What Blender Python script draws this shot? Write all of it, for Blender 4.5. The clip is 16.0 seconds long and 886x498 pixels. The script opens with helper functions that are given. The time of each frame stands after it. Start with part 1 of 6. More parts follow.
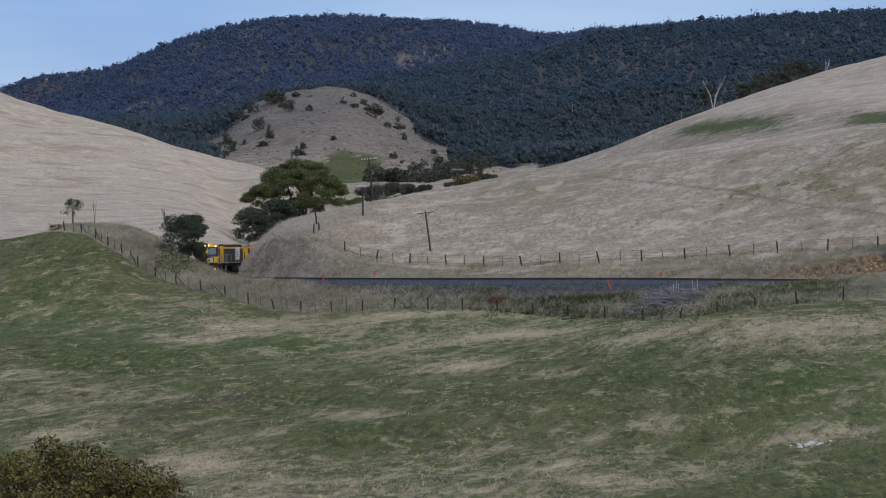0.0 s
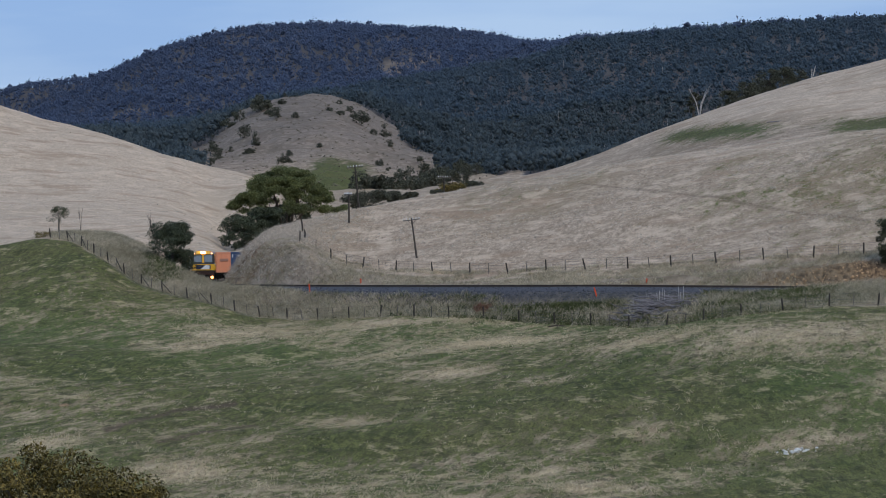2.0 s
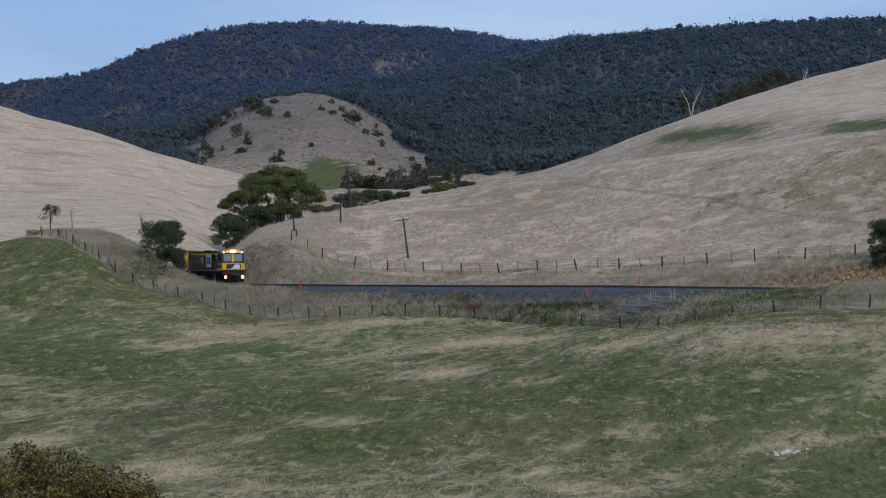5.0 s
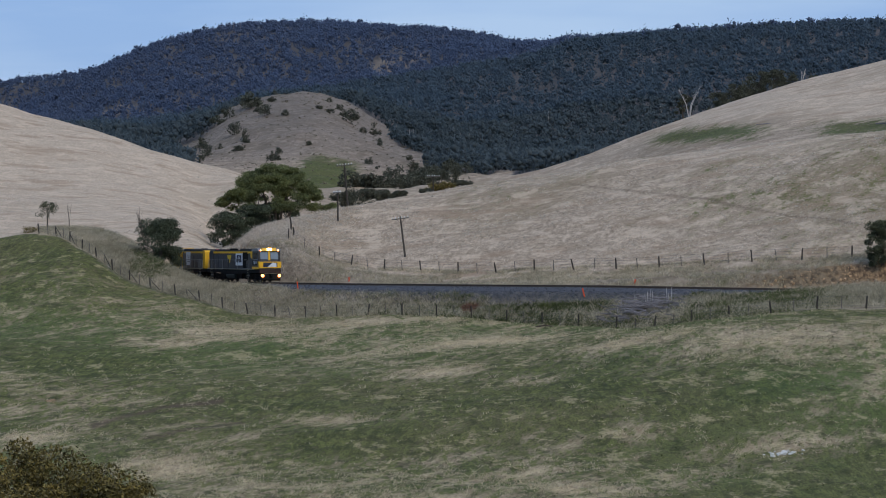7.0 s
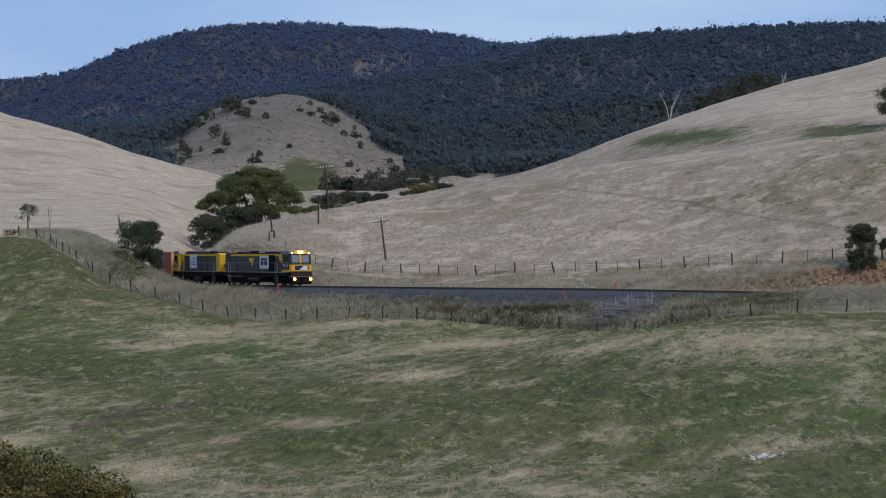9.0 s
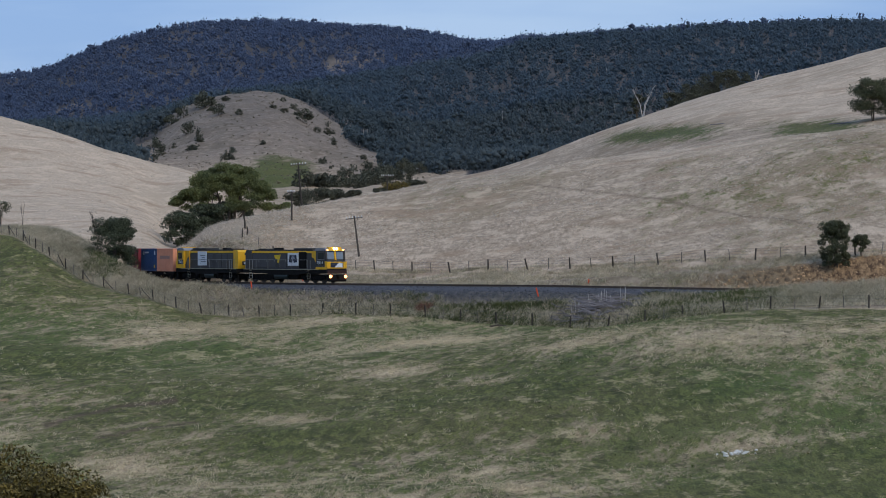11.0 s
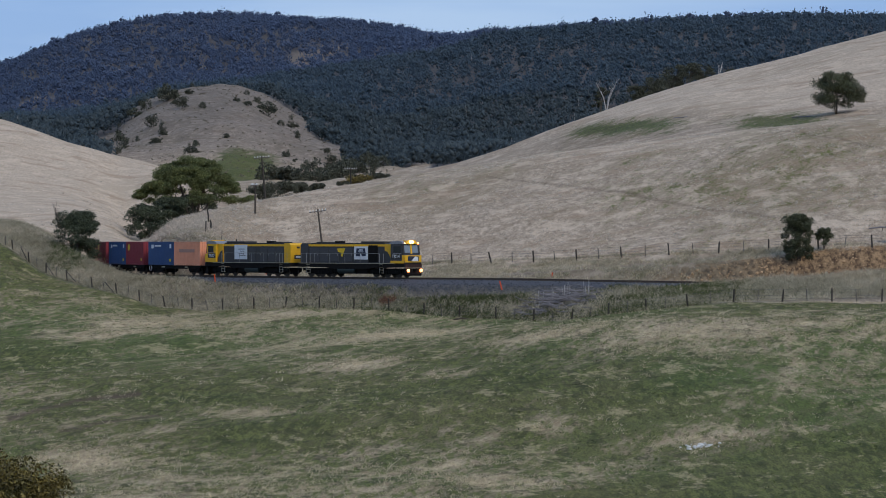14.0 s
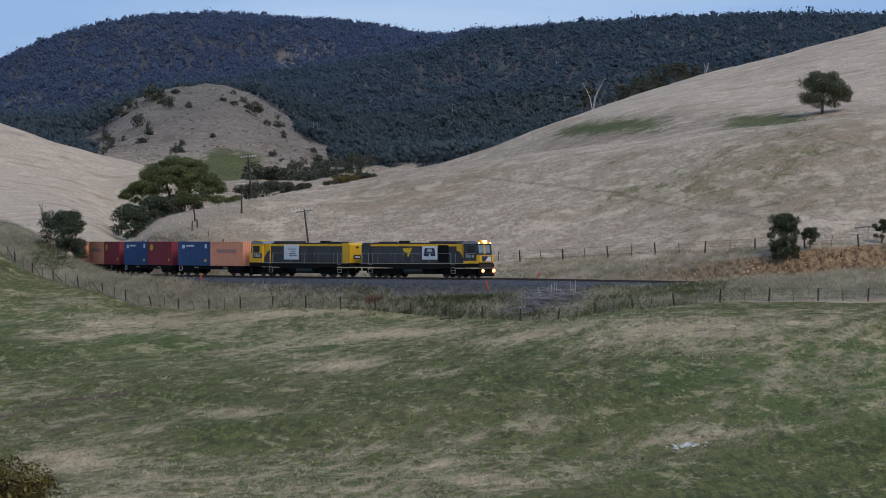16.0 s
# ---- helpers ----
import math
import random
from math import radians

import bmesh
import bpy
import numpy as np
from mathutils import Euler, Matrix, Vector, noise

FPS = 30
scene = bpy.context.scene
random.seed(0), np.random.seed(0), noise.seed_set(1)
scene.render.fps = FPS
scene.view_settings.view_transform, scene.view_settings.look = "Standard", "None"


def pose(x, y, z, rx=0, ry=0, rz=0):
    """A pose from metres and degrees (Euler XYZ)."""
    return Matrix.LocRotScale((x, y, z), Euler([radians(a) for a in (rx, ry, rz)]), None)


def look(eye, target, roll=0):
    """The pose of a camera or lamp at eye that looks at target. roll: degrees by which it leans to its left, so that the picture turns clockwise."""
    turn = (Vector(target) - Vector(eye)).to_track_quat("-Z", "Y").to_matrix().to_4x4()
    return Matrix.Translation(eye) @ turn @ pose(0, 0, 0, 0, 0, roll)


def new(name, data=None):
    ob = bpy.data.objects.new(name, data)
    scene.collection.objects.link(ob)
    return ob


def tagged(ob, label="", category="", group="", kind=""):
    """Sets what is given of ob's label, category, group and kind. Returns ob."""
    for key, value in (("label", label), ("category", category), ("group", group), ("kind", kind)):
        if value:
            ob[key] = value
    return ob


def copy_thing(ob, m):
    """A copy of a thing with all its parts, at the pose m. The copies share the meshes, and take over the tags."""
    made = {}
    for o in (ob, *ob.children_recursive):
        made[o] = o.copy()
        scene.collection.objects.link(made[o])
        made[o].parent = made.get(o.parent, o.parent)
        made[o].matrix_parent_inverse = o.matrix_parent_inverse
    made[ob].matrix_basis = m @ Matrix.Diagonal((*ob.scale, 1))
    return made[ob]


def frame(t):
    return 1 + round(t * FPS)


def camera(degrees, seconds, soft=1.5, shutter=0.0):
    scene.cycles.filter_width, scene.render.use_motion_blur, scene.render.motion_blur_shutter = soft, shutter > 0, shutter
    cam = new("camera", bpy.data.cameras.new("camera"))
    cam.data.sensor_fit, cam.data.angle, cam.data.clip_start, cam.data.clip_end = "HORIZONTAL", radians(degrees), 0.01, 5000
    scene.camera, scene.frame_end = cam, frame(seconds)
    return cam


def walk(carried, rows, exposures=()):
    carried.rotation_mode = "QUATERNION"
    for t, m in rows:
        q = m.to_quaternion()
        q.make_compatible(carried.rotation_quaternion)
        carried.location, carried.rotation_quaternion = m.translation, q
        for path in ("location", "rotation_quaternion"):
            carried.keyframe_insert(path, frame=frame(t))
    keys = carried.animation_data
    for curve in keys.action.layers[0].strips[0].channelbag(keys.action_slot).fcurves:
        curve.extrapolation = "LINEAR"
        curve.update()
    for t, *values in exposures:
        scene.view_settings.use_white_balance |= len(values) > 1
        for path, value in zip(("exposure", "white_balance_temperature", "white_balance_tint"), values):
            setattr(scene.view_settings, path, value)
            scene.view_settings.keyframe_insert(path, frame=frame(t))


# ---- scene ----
cam = camera(14.889, 16.0, soft=0.95)
EYE = (0.0, 0.0, 3.7)


def aim(yaw, pitch, roll):
    """The pose of the camera on its tripod head, in degrees."""
    a, b = radians(yaw), radians(pitch)
    way = Vector((math.sin(a) * math.cos(b), math.cos(a) * math.cos(b), math.sin(b)))
    return look(EYE, Vector(EYE) + 100 * way, roll)


walk(cam, [(t, aim(yaw, pitch, roll)) for t, yaw, pitch, roll in (
    (0.0, -2.052, -0.110, -0.544),
    (0.5, -2.020, -0.068, -0.559),
    (1.0, -1.948, -0.032, -0.625),
    (1.5, -1.879, -0.007, -0.607),
    (2.0, -1.817, 0.008, -0.585),
    (2.5, -1.742, 0.015, -0.591),
    (3.0, -1.667, 0.004, -0.573),
    (3.5, -1.627, -0.003, -0.509),
    (4.0, -1.649, 0.009, -0.503),
    (6.5, -1.641, -0.002, -0.035),
    (7.0, -1.623, -0.008, -0.038),
    (7.5, -1.594, -0.009, -0.046),
    (8.0, -1.510, -0.002, 0.002),
    (8.5, -1.384, 0.024, -0.002),
    (9.0, -1.295, 0.040, 0.012),
    (11.5, -0.741, -0.049, 0.012),
    (12.0, -0.656, -0.080, -0.007),
    (12.5, -0.567, -0.083, -0.052),
    (13.0, -0.455, -0.080, -0.047),
    (13.5, -0.318, -0.103, -0.014),
    (14.0, -0.229, -0.129, 0.036),
    (14.5, -0.173, -0.144, -0.037),
    (15.0, -0.113, -0.149, -0.038),
    (15.5, -0.053, -0.146, -0.018),
    (16.0, 0.000, -0.134, 0.000),
)])

# ---- light and colour settings ----
SUN_UP, SUN_ROUND, SUN_POWER = 42.0, 145.0, 1.6
SKY_STRENGTH, CLOUD_COVER = 0.115, 0.85
SKY_DEEP, SKY_PALE = (2.0, 3.4, 6.4, 1), (3.3, 4.65, 7.1, 1)
STRAW_DARK, STRAW_LIGHT = (0.22, 0.16, 0.104), (0.69, 0.525, 0.37)
STRAW_RED, STRAW_OLIVE = (0.31, 0.205, 0.125), (0.275, 0.20, 0.115)
GRASS_DARK, GRASS_LIGHT, GRASS_FRESH = (0.063, 0.07, 0.021), (0.16, 0.16, 0.047), (0.09, 0.134, 0.034)
GRASS_DEEP = (0.038, 0.038, 0.014)
GRASS_OLIVE = (0.18, 0.15, 0.062)
RUT = (0.105, 0.07, 0.045)
SOIL_DARK, SOIL_LIGHT = (0.075, 0.046, 0.03), (0.37, 0.235, 0.125)
STRAW_PALE = (0.62, 0.48, 0.345)
FIELD_STRAW, FIELD_PALE = (0.29, 0.215, 0.11), (0.66, 0.505, 0.285)
THATCH_DARK, THATCH_LIGHT = (0.045, 0.042, 0.027), (0.2, 0.17, 0.115)


# ---- light ----
world = bpy.data.worlds.new("overcast_dusk")
scene.world = world
world.use_nodes = True
wt = world.node_tree
wt.nodes.clear()
w_out = wt.nodes.new("ShaderNodeOutputWorld")
w_bg = wt.nodes.new("ShaderNodeBackground")
w_sky = wt.nodes.new("ShaderNodeTexSky")
w_sky.sky_type = "NISHITA"
w_sky.sun_disc = False
w_sky.sun_elevation = radians(SUN_UP)
w_sky.sun_rotation = radians(SUN_ROUND)
w_sky.air_density, w_sky.dust_density, w_sky.ozone_density = 1.0, 0.3, 2.5
w_geo = wt.nodes.new("ShaderNodeTexCoord")
w_sep = wt.nodes.new("ShaderNodeSeparateXYZ")
w_map = wt.nodes.new("ShaderNodeMapping")
w_map.inputs["Scale"].default_value = (5.0, 5.0, 34.0)
w_noise = wt.nodes.new("ShaderNodeTexNoise")
w_noise.inputs["Scale"].default_value = 1.3
w_noise.inputs["Detail"].default_value = 5
w_ramp = wt.nodes.new("ShaderNodeValToRGB")
w_ramp.color_ramp.elements[0].position = 0.36
w_ramp.color_ramp.elements[0].color = SKY_DEEP
w_ramp.color_ramp.elements[1].position = 0.66
w_ramp.color_ramp.elements[1].color = SKY_PALE
w_mix = wt.nodes.new("ShaderNodeMix")
w_mix.data_type = "RGBA"
w_mix.inputs[0].default_value = CLOUD_COVER
wt.links.new(w_geo.outputs["Generated"], w_map.inputs[0])
wt.links.new(w_map.outputs[0], w_noise.inputs["Vector"])
wt.links.new(w_noise.outputs["Fac"], w_ramp.inputs[0])
wt.links.new(w_sky.outputs[0], w_mix.inputs[6])
wt.links.new(w_ramp.outputs[0], w_mix.inputs[7])
wt.links.new(w_mix.outputs[2], w_bg.inputs["Color"])
w_bg.inputs["Strength"].default_value = SKY_STRENGTH
wt.links.new(w_bg.outputs[0], w_out.inputs[0])

sun = new("sun", bpy.data.lights.new("sun", "SUN"))
sun.data.energy = SUN_POWER
sun.data.angle = radians(25)
sun.data.color = (1.0, 0.95, 0.88)
sun.matrix_world = look((0, 0, 0), (-math.sin(radians(SUN_ROUND)) * math.cos(radians(SUN_UP)),
                                    -math.cos(radians(SUN_ROUND)) * math.cos(radians(SUN_UP)),
                                    -math.sin(radians(SUN_UP))))


# ---- materials ----
def material(name, colour, rough=0.8, metal=0.0, grain=0.0, scale=20.0, bump=0.0, bump_scale=40.0, second=None,
             amount=0.5, emit=None, power=0.0, per_object=0.0, per_island=0.0, gloss=0.3, coords="Object", thin=0.0):
    """A node material: two noises mix colour with second; optional bump, glow and variation."""
    m = bpy.data.materials.new(name)
    m.use_nodes = True
    t = m.node_tree
    b = t.nodes["Principled BSDF"]
    b.inputs["Roughness"].default_value = rough
    b.inputs["Metallic"].default_value = metal
    b.inputs["Specular IOR Level"].default_value = gloss
    tc = t.nodes.new("ShaderNodeTexCoord")
    src = tc.outputs[coords]
    n1 = t.nodes.new("ShaderNodeTexNoise")
    n1.inputs["Scale"].default_value = scale
    n1.inputs["Detail"].default_value = 6
    t.links.new(src, n1.inputs["Vector"])
    n2 = t.nodes.new("ShaderNodeTexNoise")
    n2.inputs["Scale"].default_value = scale * 0.13
    n2.inputs["Detail"].default_value = 4
    t.links.new(src, n2.inputs["Vector"])
    add = t.nodes.new("ShaderNodeMath")
    add.operation = "ADD"
    t.links.new(n1.outputs["Fac"], add.inputs[0])
    t.links.new(n2.outputs["Fac"], add.inputs[1])
    ramp = t.nodes.new("ShaderNodeMapRange")
    ramp.inputs["From Min"].default_value = 1.0 - 0.35
    ramp.inputs["From Max"].default_value = 1.0 + 0.35
    t.links.new(add.outputs[0], ramp.inputs["Value"])
    amt = t.nodes.new("ShaderNodeMath")
    amt.operation = "MULTIPLY"
    amt.inputs[1].default_value = amount
    t.links.new(ramp.outputs[0], amt.inputs[0])
    mix = t.nodes.new("ShaderNodeMix")
    mix.data_type = "RGBA"
    second = second or tuple(c * 0.6 for c in colour)
    mix.inputs[6].default_value = (*colour, 1)
    mix.inputs[7].default_value = (*second, 1)
    t.links.new(amt.outputs[0], mix.inputs[0])
    out = mix.outputs[2]
    if per_object or per_island:
        if per_object:
            info = t.nodes.new("ShaderNodeObjectInfo")
            rnd, k = info.outputs["Random"], per_object
        else:
            info = t.nodes.new("ShaderNodeNewGeometry")
            rnd, k = info.outputs["Random Per Island"], per_island
        rng = t.nodes.new("ShaderNodeMapRange")
        rng.inputs["To Min"].default_value = 1 - k
        rng.inputs["To Max"].default_value = 1 + k
        t.links.new(rnd, rng.inputs["Value"])
        hsv = t.nodes.new("ShaderNodeHueSaturation")
        t.links.new(rng.outputs[0], hsv.inputs["Value"])
        t.links.new(out, hsv.inputs["Color"])
        out = hsv.outputs[0]
    t.links.new(out, b.inputs["Base Color"])
    if bump:
        nb = t.nodes.new("ShaderNodeTexNoise")
        nb.inputs["Scale"].default_value = bump_scale
        nb.inputs["Detail"].default_value = 5
        t.links.new(src, nb.inputs["Vector"])
        bp = t.nodes.new("ShaderNodeBump")
        bp.inputs["Strength"].default_value = bump
        bp.inputs["Distance"].default_value = 0.05
        t.links.new(nb.outputs["Fac"], bp.inputs["Height"])
        t.links.new(bp.outputs[0], b.inputs["Normal"])
    if thin:
        glow = t.nodes.new("ShaderNodeBsdfTranslucent")
        t.links.new(out, glow.inputs["Color"])
        both = t.nodes.new("ShaderNodeMixShader")
        both.inputs[0].default_value = thin
        t.links.new(b.outputs[0], both.inputs[1])
        t.links.new(glow.outputs[0], both.inputs[2])
        t.links.new(both.outputs[0], t.nodes["Material Output"].inputs["Surface"])
    if emit:
        b.inputs["Emission Color"].default_value = (*emit, 1)
        b.inputs["Emission Strength"].default_value = power
    return m


def ground_material():
    """Pasture: dry straw, green grass, bare soil, stubble and haze-tinted forest litter, by the sheet's own masks and
    noise.
    """
    m = bpy.data.materials.new("pasture")
    m.use_nodes = True
    t = m.node_tree
    b = t.nodes["Principled BSDF"]
    b.inputs["Roughness"].default_value = 0.95
    b.inputs["Specular IOR Level"].default_value = 0.1
    tc = t.nodes.new("ShaderNodeTexCoord")

    def noise_at(scale, stretch=(1, 1, 1), detail=5, rough=0.6, turn=0.0):
        lay = t.nodes.new("ShaderNodeMapping")
        lay.inputs["Rotation"].default_value = (0, 0, radians(turn))
        t.links.new(tc.outputs["Object"], lay.inputs[0])
        mp = t.nodes.new("ShaderNodeMapping")
        mp.inputs["Scale"].default_value = stretch
        t.links.new(lay.outputs[0], mp.inputs[0])
        n = t.nodes.new("ShaderNodeTexNoise")
        n.inputs["Scale"].default_value = scale
        n.inputs["Detail"].default_value = detail
        n.inputs["Roughness"].default_value = rough
        t.links.new(mp.outputs[0], n.inputs["Vector"])
        return n.outputs["Fac"]

    def noise_pair(scale, hill, field, detail, rough, turn=0.0):
        """One noise laid differently over the hills and over the flat field."""
        n = t.nodes.new("ShaderNodeMix")
        t.links.new(mask("field"), n.inputs[0])
        t.links.new(noise_at(scale, (1.0, hill, 1.0), detail, rough, turn * 1.6), n.inputs[2])
        t.links.new(noise_at(scale, (1.0, field, 1.0), detail, rough, turn), n.inputs[3])
        return n.outputs[0]

    def mask(name):
        a = t.nodes.new("ShaderNodeAttribute")
        a.attribute_name = name
        return a.outputs["Fac"]

    def calc(op, a, c, clamp=False):
        n = t.nodes.new("ShaderNodeMath")
        n.operation = op
        n.use_clamp = clamp
        for k, v in enumerate((a, c)):
            if isinstance(v, (int, float)):
                n.inputs[k].default_value = v
            else:
                t.links.new(v, n.inputs[k])
        return n.outputs[0]

    def blend(fac, a, c):
        n = t.nodes.new("ShaderNodeMix")
        n.data_type = "RGBA"
        t.links.new(fac, n.inputs[0])
        for k, v in ((6, a), (7, c)):
            if isinstance(v, tuple):
                n.inputs[k].default_value = (*v, 1)
            else:
                t.links.new(v, n.inputs[k])
        return n.outputs[2]

    def window(v, lo, hi):
        n = t.nodes.new("ShaderNodeMapRange")
        n.interpolation_type = "SMOOTHSTEP"
        n.inputs["From Min"].default_value = lo
        n.inputs["From Max"].default_value = hi
        t.links.new(v, n.inputs["Value"])
        return n.outputs[0]

    fine = noise_pair(2.3, 0.25, 0.16, 6, 0.74)
    terrace = noise_at(0.5, (0.12, 1.0, 1.0), 4, 0.6)
    streak = noise_pair(0.6, 0.3, 0.22, 7, 0.76, 14)
    grain = noise_pair(9.0, 0.25, 0.14, 4, 0.78)
    swathe = noise_at(0.035, (1.0, 0.5, 1.0), 4, 0.6, 30)
    patch = noise_pair(0.13, 0.4, 0.28, 6, 0.72, 16)
    broad = noise_at(0.012, (1.0, 1.0, 1.0), 3)
    straw = blend(window(fine, 0.26, 0.72), STRAW_DARK, STRAW_LIGHT)
    straw = blend(calc("MULTIPLY", window(patch, 0.5, 0.68), 0.55), straw, STRAW_RED)
    straw = blend(calc("MULTIPLY", window(streak, 0.5, 0.72), 0.5), straw, STRAW_OLIVE)
    straw = blend(calc("MULTIPLY", window(terrace, 0.52, 0.68), 0.4), straw, STRAW_DARK)
    straw = blend(calc("MULTIPLY", window(swathe, 0.46, 0.62), 0.55), straw, STRAW_OLIVE)
    straw = blend(calc("MULTIPLY", window(grain, 0.46, 0.62), 0.7), straw, STRAW_DARK)
    straw = blend(calc("MULTIPLY", mask("pale"), 0.5), straw, STRAW_PALE)
    clump = noise_at(0.42, (0.75, 0.5, 1.0), 4, 0.65, 8)
    straw = blend(calc("MULTIPLY", window(clump, 0.5, 0.62), 0.5), straw, STRAW_LIGHT)
    straw = blend(calc("MULTIPLY", window(noise_at(0.3, (0.35, 0.6, 1.0), 5, 0.65, -6), 0.52, 0.64), 0.5), straw, STRAW_RED)
    straw = blend(calc("MULTIPLY", mask("field"), 0.6), straw, blend(window(fine, 0.43, 0.57), FIELD_STRAW, FIELD_PALE))
    grass = blend(window(fine, 0.42, 0.6), GRASS_DARK, GRASS_LIGHT)
    grass = blend(calc("MULTIPLY", window(broad, 0.45, 0.6), 0.5), grass, GRASS_FRESH)
    grass = blend(calc("MULTIPLY", window(noise_at(0.09, (0.7, 0.35, 1.0), 6, 0.7, 10), 0.42, 0.6), 0.35), grass, GRASS_OLIVE)
    grass = blend(calc("MULTIPLY", window(grain, 0.47, 0.63), 0.6), grass, GRASS_DEEP)
    # how green: the mask shifted by noise at three scales
    wobble = calc("ADD", calc("MULTIPLY", calc("SUBTRACT", patch, 0.5), 1.7),
                  calc("MULTIPLY", calc("SUBTRACT", streak, 0.5), 2.3))
    wobble = calc("ADD", wobble, calc("MULTIPLY", calc("SUBTRACT", fine, 0.5), 2.6))
    green = mask("green")
    edge = calc("MULTIPLY", calc("MULTIPLY", green, calc("SUBTRACT", 1.0, green)), 4.0)
    g = window(calc("ADD", green, calc("MULTIPLY", wobble, calc("ADD", calc("MULTIPLY", edge, 0.95), 0.1))), 0.15, 0.85)
    colour = blend(g, straw, grass)
    # matted dabs of old straw and of dark green lie through the whole field
    dab = window(noise_at(0.6, (0.6, 0.24, 1.0), 8, 0.8), 0.55, 0.61)
    colour = blend(calc("MULTIPLY", calc("MULTIPLY", dab, mask("field")), 0.36), colour, FIELD_PALE)
    dab = window(noise_at(1.2, (0.7, 0.22, 1.0), 5, 0.72), 0.55, 0.6)
    colour = blend(calc("MULTIPLY", calc("MULTIPLY", dab, mask("field")), 0.55), colour, GRASS_DEEP)
    soil = blend(window(fine, 0.35, 0.65), SOIL_DARK, SOIL_LIGHT)
    bare = mask("bare")
    bedge = calc("MULTIPLY", calc("MULTIPLY", bare, calc("SUBTRACT", 1.0, bare)), 4.0)
    bs = window(calc("ADD", bare, calc("MULTIPLY", wobble, bedge)), 0.35, 0.7)
    colour = blend(bs, colour, soil)
    colour = blend(mask("ballast"), colour, blend(window(noise_at(9.0), 0.35, 0.7), (0.035, 0.036, 0.042), (0.11, 0.11, 0.125)))
    # litter and undergrowth, their grey tinted blue to hold the far haze
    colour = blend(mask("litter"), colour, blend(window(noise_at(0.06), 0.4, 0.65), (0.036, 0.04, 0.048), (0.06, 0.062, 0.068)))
    colour = blend(mask("rut"), colour, RUT)
    colour = blend(mask("thatch"), colour, blend(window(noise_at(1.6, (1.0, 0.3, 1.0), 5, 0.7), 0.35, 0.65), THATCH_DARK, THATCH_LIGHT))
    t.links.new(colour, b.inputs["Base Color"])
    bp = t.nodes.new("ShaderNodeBump")
    bp.inputs["Strength"].default_value = 0.55
    bp.inputs["Distance"].default_value = 0.25
    t.links.new(noise_at(1.6, (1, 0.3, 1), 7, 0.75), bp.inputs["Height"])
    t.links.new(bp.outputs[0], b.inputs["Normal"])
    return m


# ---- the lie of the land ----
# Ridge, fence and valley lines seen from the lookout: (bearing in thousandths, distance, height)
FIELD_NEAR = [(-210.2, 190.0, -10.42), (-36.5, 185.0, -10.26), (148.5, 175.0, -9.73)]
FIELD_MID = [(-209.9, 262.0, -7.32), (-134.0, 254.0, -7.56), (-67.0, 250.0, -7.52), (-16.9, 245.0, -6.98), (41.3, 232.0, -6.52), (94.0,
    224.0, -6.26), (132.3, 220.0, -6.52)]
FIELD_FAR = [(-209.6, 335.0, -3.08), (-150.6, 328.0, -3.66), (-108.7, 316.0, -4.56), (-66.8, 310.0, -5.03), (-25.1, 300.0, -4.86), (-0.1,
    290.0, -5.02), (19.9, 284.0, -4.13), (41.5, 280.0, -3.05), (66.4, 280.0, -2.18), (94.2, 276.0, -1.93), (132.5, 276.0, -2.02)]
NEAR_FENCE = [(-209.4, 415.0, 4.49), (-167.2, 408.0, 4.59), (-150.4, 402.0, 5.32), (-142.0, 396.0, 4.99), (-133.6, 386.0, 3.38), (-121.9,
    376.0, 0.08), (-113.6, 371.0, -0.9), (-104.4, 367.0, -1.68), (-91.8, 360.0, -3.06), (-78.4, 354.0, -3.22), (-50.0, 344.0, -3.11), (-20.0,
    335.0, -3.25), (-0.0, 329.0, -3.73), (13.3, 325.0, -3.62), (28.2, 321.0, -3.84), (41.5, 317.0, -3.2), (61.5, 311.0, -2.35), (83.0, 307.0,
    -1.77), (132.6, 300.0, -1.48)]
VERGE = [(-209.4, 425.0, 4.58), (-167.2, 420.0, 4.61), (-148.7, 414.0, 5.91), (-136.9, 412.0, 5.79), (-126.8, 402.0, 5.43), (-118.5, 392.0,
    3.65), (-111.8, 386.0, 2.4), (-103.5, 383.0, 1.4), (-95.1, 379.0, 0.8), (-86.7, 370.5, 0.4), (-76.7, 364.0, -0.55), (-50.0, 355.0,
    -1.02), (-19.9, 346.0, -1.28), (13.4, 334.0, -1.77), (33.3, 329.0, -1.58), (49.9, 326.0, -1.25), (66.5, 322.0, -1.13), (83.0, 319.0, -0.92),
    (132.6, 312.0, -0.7)]
FAR_FENCE = [(-209.4, 440.0, 5.13), (-167.2, 436.0, 5.52), (-142.0, 436.0, 5.71), (-123.5, 436.0, 5.49), (-111.8, 432.0, 3.25), (-101.8,
    416.0, 1.84), (-95.0, 402.0, 2.41), (-89.1, 394.0, 3.74), (-83.3, 391.0, 4.95), (-73.2, 388.0, 5.23), (-66.6, 385.0, 3.14), (-59.9, 382.0,
    1.97), (-44.9, 376.0, 1.19), (-19.9, 368.0, 1.22), (8.0, 359.0, 1.31), (42.5, 350.0, 1.61), (66.6, 345.0, 2.13), (84.8, 342.0, 2.66),
    (110.3, 337.0, 3.04), (141.0, 334.0, 3.22)]
